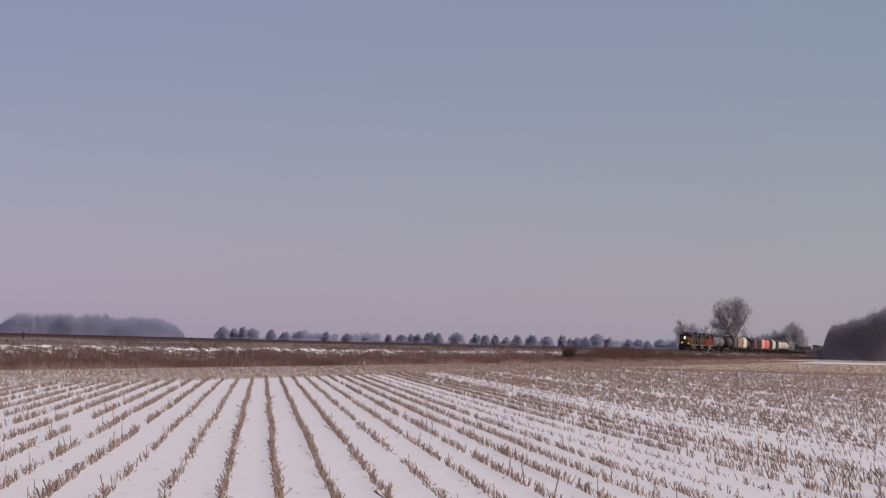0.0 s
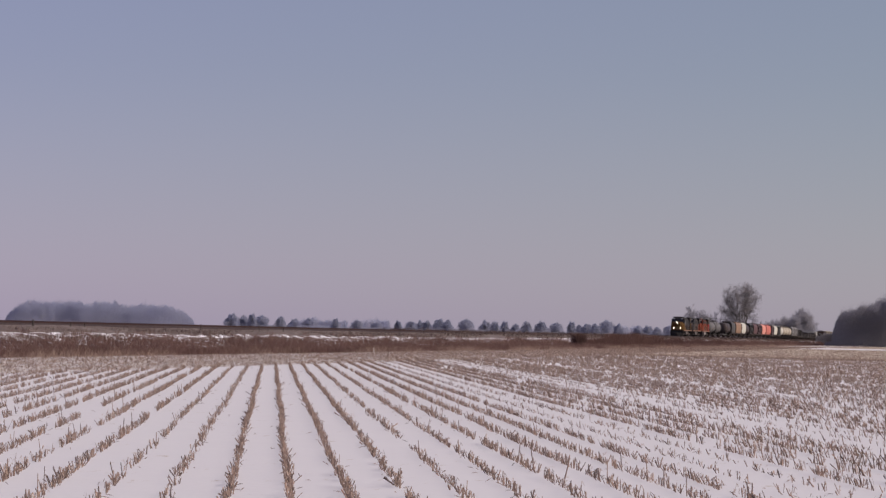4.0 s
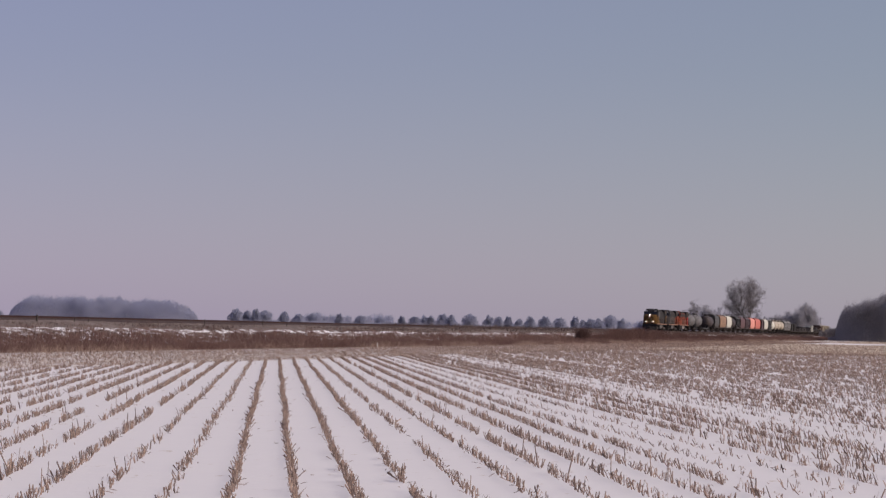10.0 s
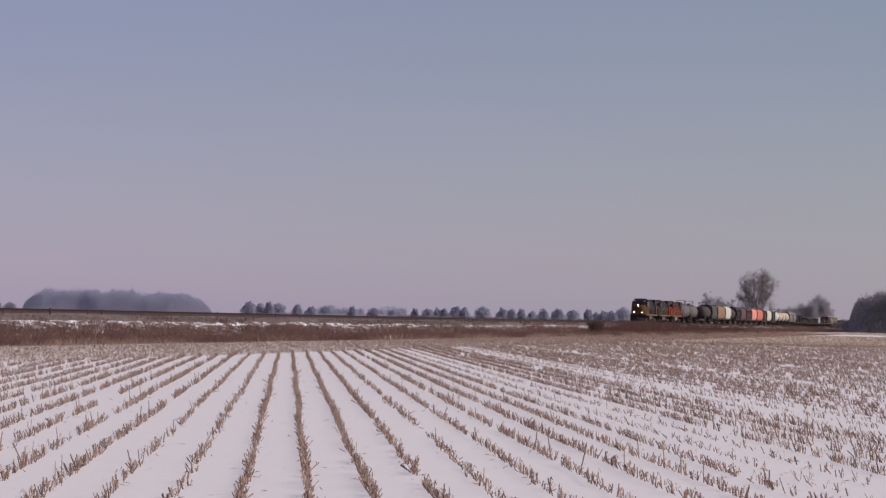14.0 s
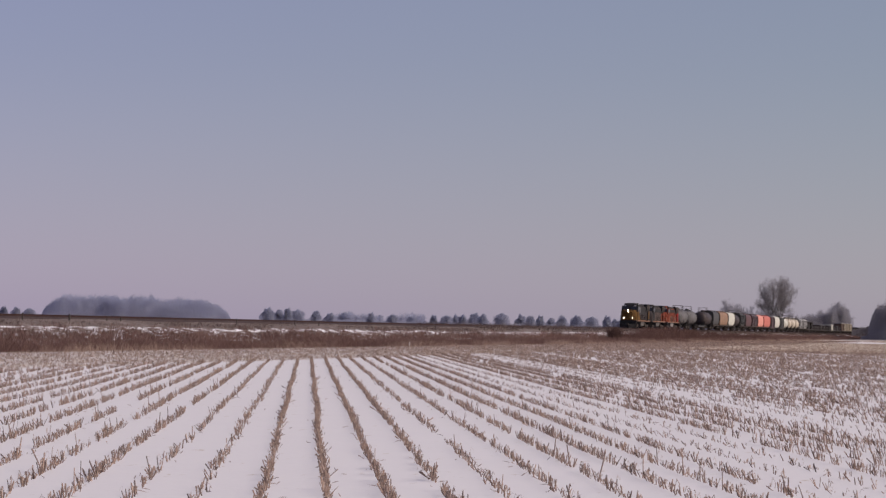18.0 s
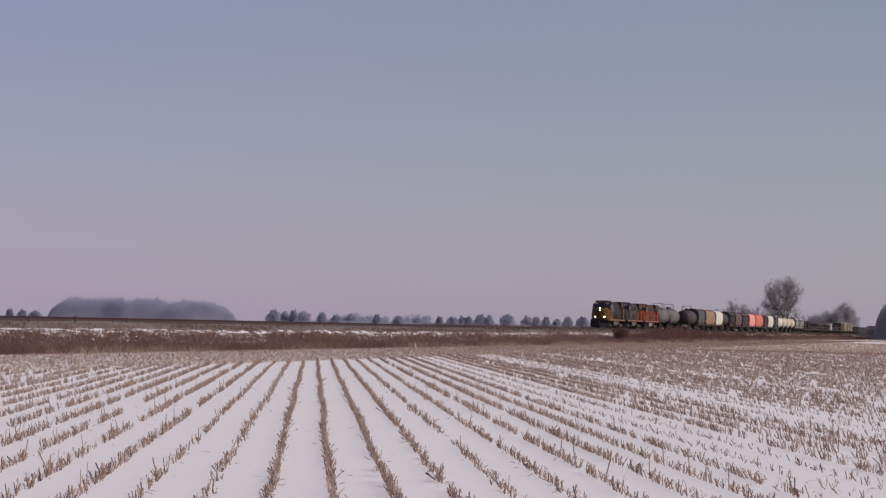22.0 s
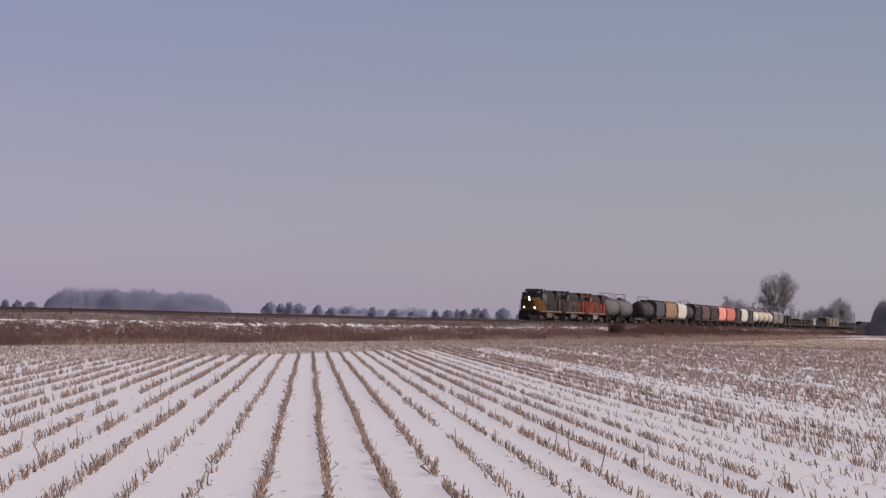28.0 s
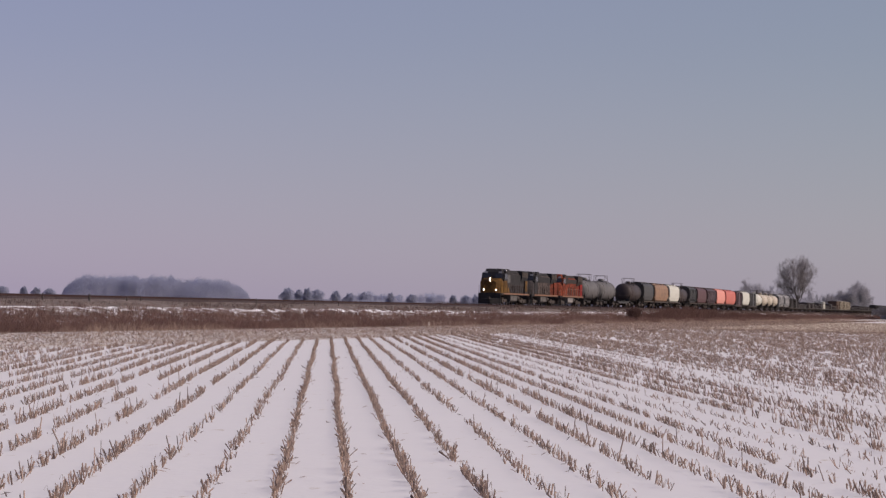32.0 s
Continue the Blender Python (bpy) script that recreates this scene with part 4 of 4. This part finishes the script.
    if badge:
        for x in (-1.51, 1.51):
            part("side_patch", box(bmesh.new(), x - 0.015, x + 0.015, h1 - 2.1, h1 - 0.5, 1.9, 3.35, 0.01), badge, e, "faded yellow patch")
            part("side_panel", box(bmesh.new(), x * 0.985 - 0.012, x * 0.985 + 0.012, 5.7, 7.7, 2.95, 4.05, 0.01), M_SIDEGREY, e, "paler grey panel behind the cab")
            # pale block paints the glint on the cab's rear roof edge
            part("roof_edge", box(bmesh.new(), x * 0.86 - 0.1, x * 0.86 + 0.1, 5.0, 5.55, 4.5, 4.68, 0.03), M_PALE, e, "pale roof edge standing in for a sun glint")
            part("yellow_flash", side_prism(bmesh.new(), [(5.25, 1.6), (7.6, 1.6), (6.9, 2.1), (5.25, 3.0)], x * 0.975 - 0.014, x * 0.975 + 0.014), badge, e, "faded yellow flash behind the cab")
            part("cab_side", box(bmesh.new(), x * 1.033 - 0.014, x * 1.033 + 0.014, 3.02, 5.2, 1.6, 3.2, 0.01), badge, e, "yellow lower side of the cab")
    ex = bmesh.new()
    box(ex, -0.45, 0.45, 11.0, 12.4, hz + 0.2, hz + 0.55, 0.05)
    part("exhaust", ex, M_BLACK, e)
    for i in range(9):
        for x in (-hx - 0.015, hx + 0.015):
            if i % 3 == 1:
                part("intake_grille", box(bmesh.new(), x - 0.035, x + 0.035, 8.5 + i * 0.85, 9.0 + i * 0.85, 1.7, 2.9, 0.01), roof if roof is M_SOOT else body, hood)
            part("hood_door", box(bmesh.new(), x - 0.02, x + 0.02, 8.4 + i * 0.85, 9.16 + i * 0.85, 1.75, 2.95, 0.01), rear if (patch_from and 8.4 + i * 0.85 > cut) else body, hood)
    # tanks, steps, handrails
    bm = prism(bmesh.new(), [(-1.0, 0.35), (1.0, 0.35), (1.4, 0.6), (1.4, 1.29), (-1.4, 1.29), (-1.4, 0.6)], 8.6, 13.4)
    part("fuel_tank", bm, M_PALEFUEL if roof is M_SOOT else M_FUEL, e)
    part("air_tank", rod(bmesh.new(), (1.2, 13.6, 1.0), (1.2, 15.3, 1.0), 0.22, n=12), M_STEEL, e)
    for x in (-1.38, 1.38):
        for y in (1.25, L - 1.1):
            bm = bmesh.new()
            for k in range(4):
                box(bm, x - 0.2, x + 0.2, y - 0.2, y + 0.2, 0.35 + k * 0.3, 0.39 + k * 0.3)
            box(bm, x - 0.22, x + 0.22, y + 0.2, y + 0.24, 0.3, 1.5)
            part("steps", bm, M_STEEL, e)
        bm = bmesh.new()
        rod(bm, (x * 1.08, 5.8, 2.6), (x * 1.08, L - 1.0, 2.6), 0.012, n=5)
        for k in range(10):
            y = 5.8 + k * (L - 6.8) / 9
            rod(bm, (x * 1.08, y, 1.5), (x * 1.08, y, 2.6), 0.022, n=5)
        rod(bm, (x * 1.05, 1.1, 2.5), (x * 1.05, 1.1, 0.6), 0.025, n=5)
        part("handrail", bm, M_WHITERAIL if roof is M_SOOT else M_DARKRAIL, e)
    # headlight pair on the nose, ditch lights on the pilot
    hl = part("headlight_box", box(bmesh.new(), -0.2, 0.2, 1.12, 1.6, 2.95, 3.62, 0.05), nose, e)
    for z in (3.13, 3.44):
        part("headlight", rod(bmesh.new(), (0, 1.06, z), (0, 1.125, z), 0.072, n=14), M_LIGHT if lit else M_GLASS, hl, "lit round headlight" if lit else "")
    for x in (-0.8, 0.8):
        part("ditch_light", rod(bmesh.new(), (x, 1.02, 1.98), (x, 1.5, 1.98), 0.062, 0.058, n=14), M_LIGHT if lit else M_GLASS, e, "lit ditch light" if lit else "")
    part("horn", rod(bmesh.new(), (0.3, 4.9, 4.72), (0.3, 4.5, 4.76), 0.04, 0.08, n=8), M_STEEL, e)
    for y in (4.3, L - 4.3):
        bogie(e, y, 3)
    coupler(e, 0.95, -0.75)
    coupler(e, L - 0.7, 0.5)
    return e, L


def tank_car(label, L, shell, r=1.55):
    e = tagged(new("tank_car"), label, "tank car", group="freight train")
    zc = 1.15 + r
    bm = bmesh.new()
    y0, y1 = 1.45, L - 1.45
    rings = []
    for y, k in ((y0, 0.0), (y0 + 0.06, 0.4), (y0 + 0.2, 0.7), (y0 + 0.45, 0.9), (y0 + 0.8, 1.0), (y1 - 0.8, 1.0), (y1 - 0.45, 0.9), (y1 - 0.2, 0.7), (y1 - 0.06, 0.4), (y1, 0.0)):
        rings.append([bm.verts.new((math.cos(a) * r * max(k, 0.01), y, zc + math.sin(a) * r * max(k, 0.01))) for a in [i * math.pi / 14 for i in range(28)]])
    for a, b in zip(rings, rings[1:]):
        for i in range(28):
            bm.faces.new((a[i], b[i], b[(i + 1) % 28], a[(i + 1) % 28]))
    bmesh.ops.recalc_face_normals(bm, faces=bm.faces[:])
    tank = part("tank", bm, shell, e, smooth=True)
    for y in (y0 + 2.0, y1 - 2.0):
        bm = bmesh.new()
        rod(bm, (0, y - 0.06, zc), (0, y + 0.06, zc), r + 0.025, n=28)
        part("band", bm, M_STEEL, tank)
    ym = L / 2
    bm = rod(bmesh.new(), (0, ym, zc + r - 0.1), (0, ym, zc + r + 0.42), 0.5, 0.46, 16)
    part("dome", bm, shell, e)
    bm = bmesh.new()
    box(bm, -0.9, 0.9, ym - 1.5, ym + 1.5, zc + r + 0.02, zc + r + 0.08)
    for x in (-0.9, 0.9):
        for y in (ym - 1.5, ym, ym + 1.5):
            rod(bm, (x, y, zc + r), (x, y, zc + r + 0.95), 0.03, n=5)
        rod(bm, (x, ym - 1.5, zc + r + 0.95), (x, ym + 1.5, zc + r + 0.95), 0.03, n=5)
    for y in (ym - 1.5, ym + 1.5):
        rod(bm, (-0.9, y, zc + r + 0.95), (0.9, y, zc + r + 0.95), 0.03, n=5)
    part("platform", bm, M_STEEL, e)
    for x in (-1.55, 1.55):
        bm = bmesh.new()
        for y in (ym - 0.25, ym + 0.25):
            rod(bm, (x, y, 1.0), (x * 0.58, y, zc + r), 0.03, n=5)
        for k in range(9):
            u = k / 9
            rod(bm, (x * (1 - 0.42 * u), ym - 0.25, 1.0 + u * (zc + r - 1.0)), (x * (1 - 0.42 * u), ym + 0.25, 1.0 + u * (zc + r - 1.0)), 0.02, n=4)
        part("ladder", bm, M_STEEL, e)
    for ya, yb in ((0.6, 3.4), (L - 3.4, L - 0.6)):
        bm = box(bmesh.new(), -1.35, 1.35, ya, yb, 0.95, 1.12, 0.02)
        box(bm, -0.4, 0.4, ya, yb, 1.1, 1.35)
        prism(bm, [(-1.2, 1.1), (1.2, 1.1), (1.3, 2.2), (0, 1.5), (-1.3, 2.2)], (ya + yb) / 2 - 0.12, (ya + yb) / 2 + 0.12)
        part("underframe", bm, M_BLACK, e)
    for y in (0.62, L - 0.62):
        bm = bmesh.new()
        for x in (-1.3, 1.3):
            rod(bm, (x, y, 1.1), (x, y, 2.1), 0.03, n=5)
        rod(bm, (-1.3, y, 2.1), (1.3, y, 2.1), 0.03, n=5)
        part("end_rail", bm, M_STEEL, e)
    for y in (2.0, L - 2.0):
        bogie(e, y, 2)
    brake_gear(e, L)
    coupler(e, 0.6, -0.45)
    coupler(e, L - 0.6, 0.45)
    return e, L


def hopper_car(label, L, shell, ribs=False, top=4.62):
    """A covered hopper with bowed sides, sloping ends and three outlets."""
    e = tagged(new("hopper_car"), label, "hopper car", group="freight train")
    outline = [(-1.0, 1.15), (1.0, 1.15), (1.48, 1.5), (1.6, 2.2), (1.62, 3.0), (1.56, 3.8), (1.38, 4.25), (0.9, top - 0.12), (0, top), (-0.9, top - 0.12), (-1.38, 4.25), (-1.56, 3.8), (-1.62, 3.0), (-1.6, 2.2), (-1.48, 1.5)]
    end = [(x * 0.96, max(z, 2.2)) for x, z in outline]
    bm = bmesh.new()
    prism(bm, end, 1.0, 2.5, outline)
    prism(bm, outline, 2.5, L - 2.5)
    prism(bm, outline, L - 2.5, L - 1.0, end)
    body = part("body", bm, shell, e)
    for y0 in (0.95, L - 1.1):
        part("end_frame", prism(bmesh.new(), [(x * 1.03, z * 1.005) for x, z in outline[3:14]], y0, y0 + 0.14), shell, e)
    if ribs:
        for k in range(9):
            y = 2.0 + k * (L - 4.0) / 8
            for x in (-1.63, 1.63):
                part("rib", box(bmesh.new(), x - 0.04, x + 0.04, y - 0.05, y + 0.05, 1.6, 4.1, 0.01), shell, body)
    for x in (-1.6, 1.6):
        part("side_sill", box(bmesh.new(), x - 0.05, x + 0.05, 0.9, L - 0.9, 1.1, 1.32, 0.02), M_STEEL, e)
    n = 3
    for k in range(n):
        yc = L / 2 + (k - 1) * (L - 6.4) / n
        prism_bm = bmesh.new()
        prism(prism_bm, [(-0.4, 0.45), (0.4, 0.45), (1.0, 1.2), (-1.0, 1.2)], yc - 1.2, yc + 1.2)
        part("outlet", prism_bm, M_STEEL, e)
    bm = box(bmesh.new(), -0.45, 0.45, 0.7, L - 0.7, top + 0.08, top + 0.13)
    for k in range(10):
        y = 1.6 + k * (L - 3.2) / 9
        box(bm, -0.4, 0.4, y - 0.03, y + 0.03, top - 0.1, top + 0.09)
    part("roof_walk", bm, M_STEEL, e)
    for k in range(3):
        y = L / 2 + (k - 1) * L / 3.6
        for x in (-0.72, 0.72):
            part("hatch", box(bmesh.new(), x - 0.22, x + 0.22, y - 1.2, y + 1.2, top - 0.14, top + 0.03, 0.03), shell, e)
    for y in (0.85, L - 0.85):
        for x in (-1.45, 1.0):
            bm = bmesh.new()
            for xx in (x, x + 0.45):
                rod(bm, (xx, y, 1.0), (xx, y, 4.3), 0.03, n=5)
            for k in range(9):
                rod(bm, (x, y, 1.2 + k * 0.36), (x + 0.45, y, 1.2 + k * 0.36), 0.02, n=4)
            part("end_ladder", bm, M_STEEL, e)
    for ya, yb in ((0.5, 3.0), (L - 3.0, L - 0.5)):
        bm = box(bmesh.new(), -1.4, 1.4, ya, yb, 0.95, 1.15, 0.02)
        prism(bm, [(-0.12, 1.1), (0.12, 1.1), (0.12, 2.4), (-0.12, 2.4)], (ya + yb) / 2 - 0.5, (ya + yb) / 2 + 0.5)
        part("underframe", bm, M_BLACK, e)
    for y in (1.9, L - 1.9):
        bogie(e, y, 2)
    brake_gear(e, L)
    coupler(e, 0.5, -0.4)
    coupler(e, L - 0.5, 0.4)
    return e, L


def flat_car(label, L):
    """An empty flat car: a planked deck on deep side sills, with stake pockets and a hand-brake post."""
    e = tagged(new("flat_car"), label, "flat car", group="freight train")
    bm = bmesh.new()
    n = int(L / 0.4)
    for k in range(n):
        y = 0.7 + k * (L - 1.4) / n
        box(bm, -1.45, 1.45, y + 0.01, y + (L - 1.4) / n - 0.01, 1.08, 1.15)
    part("deck", bm, M_TIE, e)
    for x in (-1.48, 1.48):
        bm = bmesh.new()
        side_prism(bm, [(0.7, 1.1), (L - 0.7, 1.1), (L - 0.7, 0.9), (L - 3.6, 0.72), (3.6, 0.72), (0.7, 0.9)], x - 0.05, x + 0.05)
        for k in range(12):
            y = 1.4 + k * (L - 2.8) / 11
            box(bm, x - 0.1, x + 0.1, y - 0.08, y + 0.08, 0.9, 1.14)
        part("side_sill", bm, P_DARK, e)
    bm = rod(bmesh.new(), (0.9, 0.8, 1.1), (0.9, 0.8, 2.2), 0.03, n=6)
    rod(bm, (0.9, 0.74, 2.1), (0.9, 0.7, 2.1), 0.26, n=14)
    part("brake_wheel", bm, M_STEEL, e)
    for y in (2.0, L - 2.0):
        bogie(e, y, 2)
    brake_gear(e, L)
    coupler(e, 0.7, -0.5)
    coupler(e, L - 0.7, 0.5)
    return e, L


def box_car(label, L, shell, top=4.6, lid=None):
    e = tagged(new("box_car"), label, "box car", group="freight train")
    bm = prism(bmesh.new(), [(-1.5, 1.1), (1.5, 1.1), (1.5, top - 0.25), (0, top), (-1.5, top - 0.25)], 0.7, L - 0.7)
    body = part("body", bm, shell, e)
    for x in (-1.53, 1.53):
        for k in range(13):
            y = 1.0 + k * (L - 2.0) / 12
            part("rib", box(bmesh.new(), x - 0.03, x + 0.03, y - 0.06, y + 0.06, 1.2, top - 0.3, 0.01), shell, body)
        part("door", box(bmesh.new(), x - 0.05, x + 0.05, L / 2 - 1.5, L / 2 + 1.5, 1.15, top - 0.4, 0.02), shell, e)
        part("side_sill", box(bmesh.new(), x - 0.03, x + 0.03, 0.7, L - 0.7, 0.85, 1.15, 0.02), M_STEEL, e)
    if lid:
        part("roof", prism(bmesh.new(), [(-1.54, top - 0.26), (1.54, top - 0.26), (1.54, top - 0.14), (0, top + 0.1), (-1.54, top - 0.14)], 0.66, L - 0.66), lid, e, "snow-dusted pale roof")
    part("underframe", box(bmesh.new(), -0.5, 0.5, 0.6, L - 0.6, 0.8, 1.1, 0.02), M_BLACK, e)
    for y in (1.9, L - 1.9):
        bogie(e, y, 2)
    brake_gear(e, L)
    coupler(e, 0.6, -0.5)
    coupler(e, L - 0.6, 0.5)
    return e, L


def gondola(label, L, shell):
    e = tagged(new("gondola"), label, "gondola", group="freight train")
    bm = bmesh.new()
    box(bm, -1.5, 1.5, 0.7, L - 0.7, 1.0, 1.25)
    for x in (-1.45, 1.45):
        box(bm, x - 0.05, x + 0.05, 0.7, L - 0.7, 1.2, 2.35, 0.02)
    for y in (0.75, L - 0.75):
        box(bm, -1.45, 1.45, y - 0.05, y + 0.05, 1.2, 2.35, 0.02)
    body = part("body", bm, shell, e)
    for x in (-1.53, 1.53):
        for k in range(11):
            y = 1.2 + k * (L - 2.4) / 10
            part("rib", box(bmesh.new(), x - 0.04, x + 0.04, y - 0.07, y + 0.07, 1.15, 2.3, 0.01), shell, body)
    part("underframe", box(bmesh.new(), -0.5, 0.5, 0.6, L - 0.6, 0.75, 1.0, 0.02), M_BLACK, e)
    for y in (1.9, L - 1.9):
        bogie(e, y, 2)
    brake_gear(e, L)
    coupler(e, 0.6, -0.5)
    coupler(e, L - 0.6, 0.5)
    return e, L


P_TAN = paint("tan_car_paint", (0.27, 0.155, 0.095))
P_WHITE = paint("pale_car_paint", (0.52, 0.50, 0.44), dirt=0.75)
P_CREAM = paint("cream_tank_paint", (0.47, 0.40, 0.32), dirt=0.7)
P_DARK = paint("dark_grey_car_paint", (0.056, 0.052, 0.052))
P_TANKBLACK = mat("rusty_black_tank_paint", (0.038, 0.034, 0.037), (0.056, 0.039, 0.037), 0.28, 6, 0.55, bump=0.03, spec=0.15)
P_MAROON = paint("maroon_car_paint", (0.10, 0.042, 0.045))
P_PURPLE = paint("dull_purple_car_paint", (0.082, 0.048, 0.054))
P_SALMON = paint("faded_salmon_paint", (0.62, 0.245, 0.195), dirt=0.85)
P_SALMON2 = paint("faded_red_paint", (0.48, 0.130, 0.100), dirt=0.8)
P_MIDGREY = paint("mid_grey_car_paint", (0.31, 0.295, 0.29))
P_BEIGE = paint("beige_car_paint", (0.31, 0.26, 0.195))
P_UMBER = paint("umber_car_paint", (0.13, 0.085, 0.065), spec=0.1)
P_BROWN = paint("brown_car_paint", (0.088, 0.076, 0.074), spec=0.05)
P_DULLBLACK = paint("dull_black_car_paint", (0.05, 0.043, 0.042), spec=0.08)

TRAIN = []


def couple(made, length=None):
    start = TRAIN[-1][1] + TRAIN[-1][2] if TRAIN else 0.0
    TRAIN.append((made[0], start, length or made[1]))
    return made[0]


couple(locomotive("lead diesel locomotive, yellow nose, grey sides, headlights lit", M_YELLOW, M_NAVY, M_GREY, M_YELLOW, M_NAVY, M_RUSTSILL, True, None, 2.75, M_YELLOW, 22.7), 23.1)
couple(locomotive("second diesel locomotive, grey with an orange rear end", M_GREY, M_NAVY, M_BROWNGREY, M_ORANGE, M_NAVY, M_RUSTSILL, False, 0.72, 3.3), 23.7)
couple(locomotive("third diesel locomotive, orange sides and black roof", M_ORANGE, M_ORANGE, M_ORANGE, M_RED, M_SOOT, M_RUSTSILL, False, 0.84, 3.45), 23.7)
couple(tank_car("grey tank car with a railed platform on top", 17.1, M_TANKGREY))
couple(tank_car("grey tank car with dark bands round its shell", 17.7, M_TANKGREY))
couple(flat_car("low empty flat car behind the grey tank cars", 14.8))
couple(tank_car("black tank car behind an empty flat car", 16.4, P_TANKBLACK))
couple(hopper_car("dark grey covered hopper car", 15.3, P_DARK))
couple(hopper_car("tan covered hopper car with bowed sides", 21.0, P_TAN))
couple(hopper_car("off-white covered hopper car with bowed sides", 17.5, P_WHITE))
couple(tank_car("dark tank car between two hoppers", 14.5, P_TANKBLACK))
couple(hopper_car("dark grey ribbed hopper car", 14.3, P_DARK, True))
couple(hopper_car("maroon covered hopper car", 18.3, P_MAROON))
couple(hopper_car("dull purple covered hopper car", 18.4, P_PURPLE, True))
couple(hopper_car("faded salmon covered hopper car", 18.8, P_SALMON))
couple(hopper_car("faded red covered hopper car", 22.8, P_SALMON2))
couple(box_car("dull purple-brown box car", 15.0, P_PURPLE))
couple(hopper_car("off-white covered hopper car behind a dark box car", 18.9, P_WHITE))
couple(box_car("dark grey box car", 16.3, P_DARK))
couple(tank_car("off-white tank car ahead of three cream ones", 17.6, P_WHITE, 1.6))
cream = couple(tank_car("cream tank car with dark bands", 15.5, P_CREAM, 1.6))
for _ in range(2):
    couple((copy_thing(cream, Matrix.Identity(4)), 15.5))
grey_hop = couple(hopper_car("mid-grey covered hopper car", 18.5, P_MIDGREY, True))
couple((copy_thing(grey_hop, Matrix.Identity(4)), 18.5))
dark_box = couple(box_car("plain black box car", 15.5, P_DULLBLACK, 4.0))
couple((copy_thing(dark_box, Matrix.Identity(4)), 15.5))
gon = couple(gondola("brown gondola with ribbed sides", 18.0, P_BROWN))
couple((copy_thing(gon, Matrix.Identity(4)), 18.0))
brown_box = couple(box_car("brown box car with ribbed sides", 15.7, P_BROWN, 3.1))
couple((copy_thing(brown_box, Matrix.Identity(4)), 15.7))
couple((copy_thing(gon, Matrix.Identity(4)), 18.9))
couple((copy_thing(brown_box, Matrix.Identity(4)), 15.7))
couple(box_car("short off-white box car among brown ones", 13.0, P_WHITE, 3.7))
couple(gondola("long brown gondola behind the short pale box car", 20.7, P_BROWN))
couple((copy_thing(brown_box, Matrix.Identity(4)), 15.7))
couple((copy_thing(gon, Matrix.Identity(4)), 18.0))
couple(box_car("umber high box car ahead of the beige ones", 20.5, P_UMBER, 4.4, M_PALE))
beige = couple(box_car("beige high box car", 20.5, P_BEIGE, 4.4))
for kind, n, ln in ((beige, 2, 20.5), (gon, 3, 18.0), (brown_box, 5, 15.7), (gon, 3, 18.0), (dark_box, 8, 15.5)):
    for _ in range(n):
        couple((copy_thing(kind, Matrix.Identity(4)), ln))


def nose_at(t):
    """Distance of the train's front along the track: it gathers a little speed."""
    return 696.2 - 10.8 * t + 0.008 * t * (32.0 - t)


def motions():
    for thing, back, _ in TRAIN:
        rows = []
        for t in (0, 4, 8, 12, 16, 20, 24, 28, 32):
            p = by_track(nose_at(t) + back, TRACK_Q, RAIL_Z)
            rows.append((t, pose(p.x, p.y, p.z, 0, 0, -TRACK_TURN)))
        walk(thing, rows)


motions()
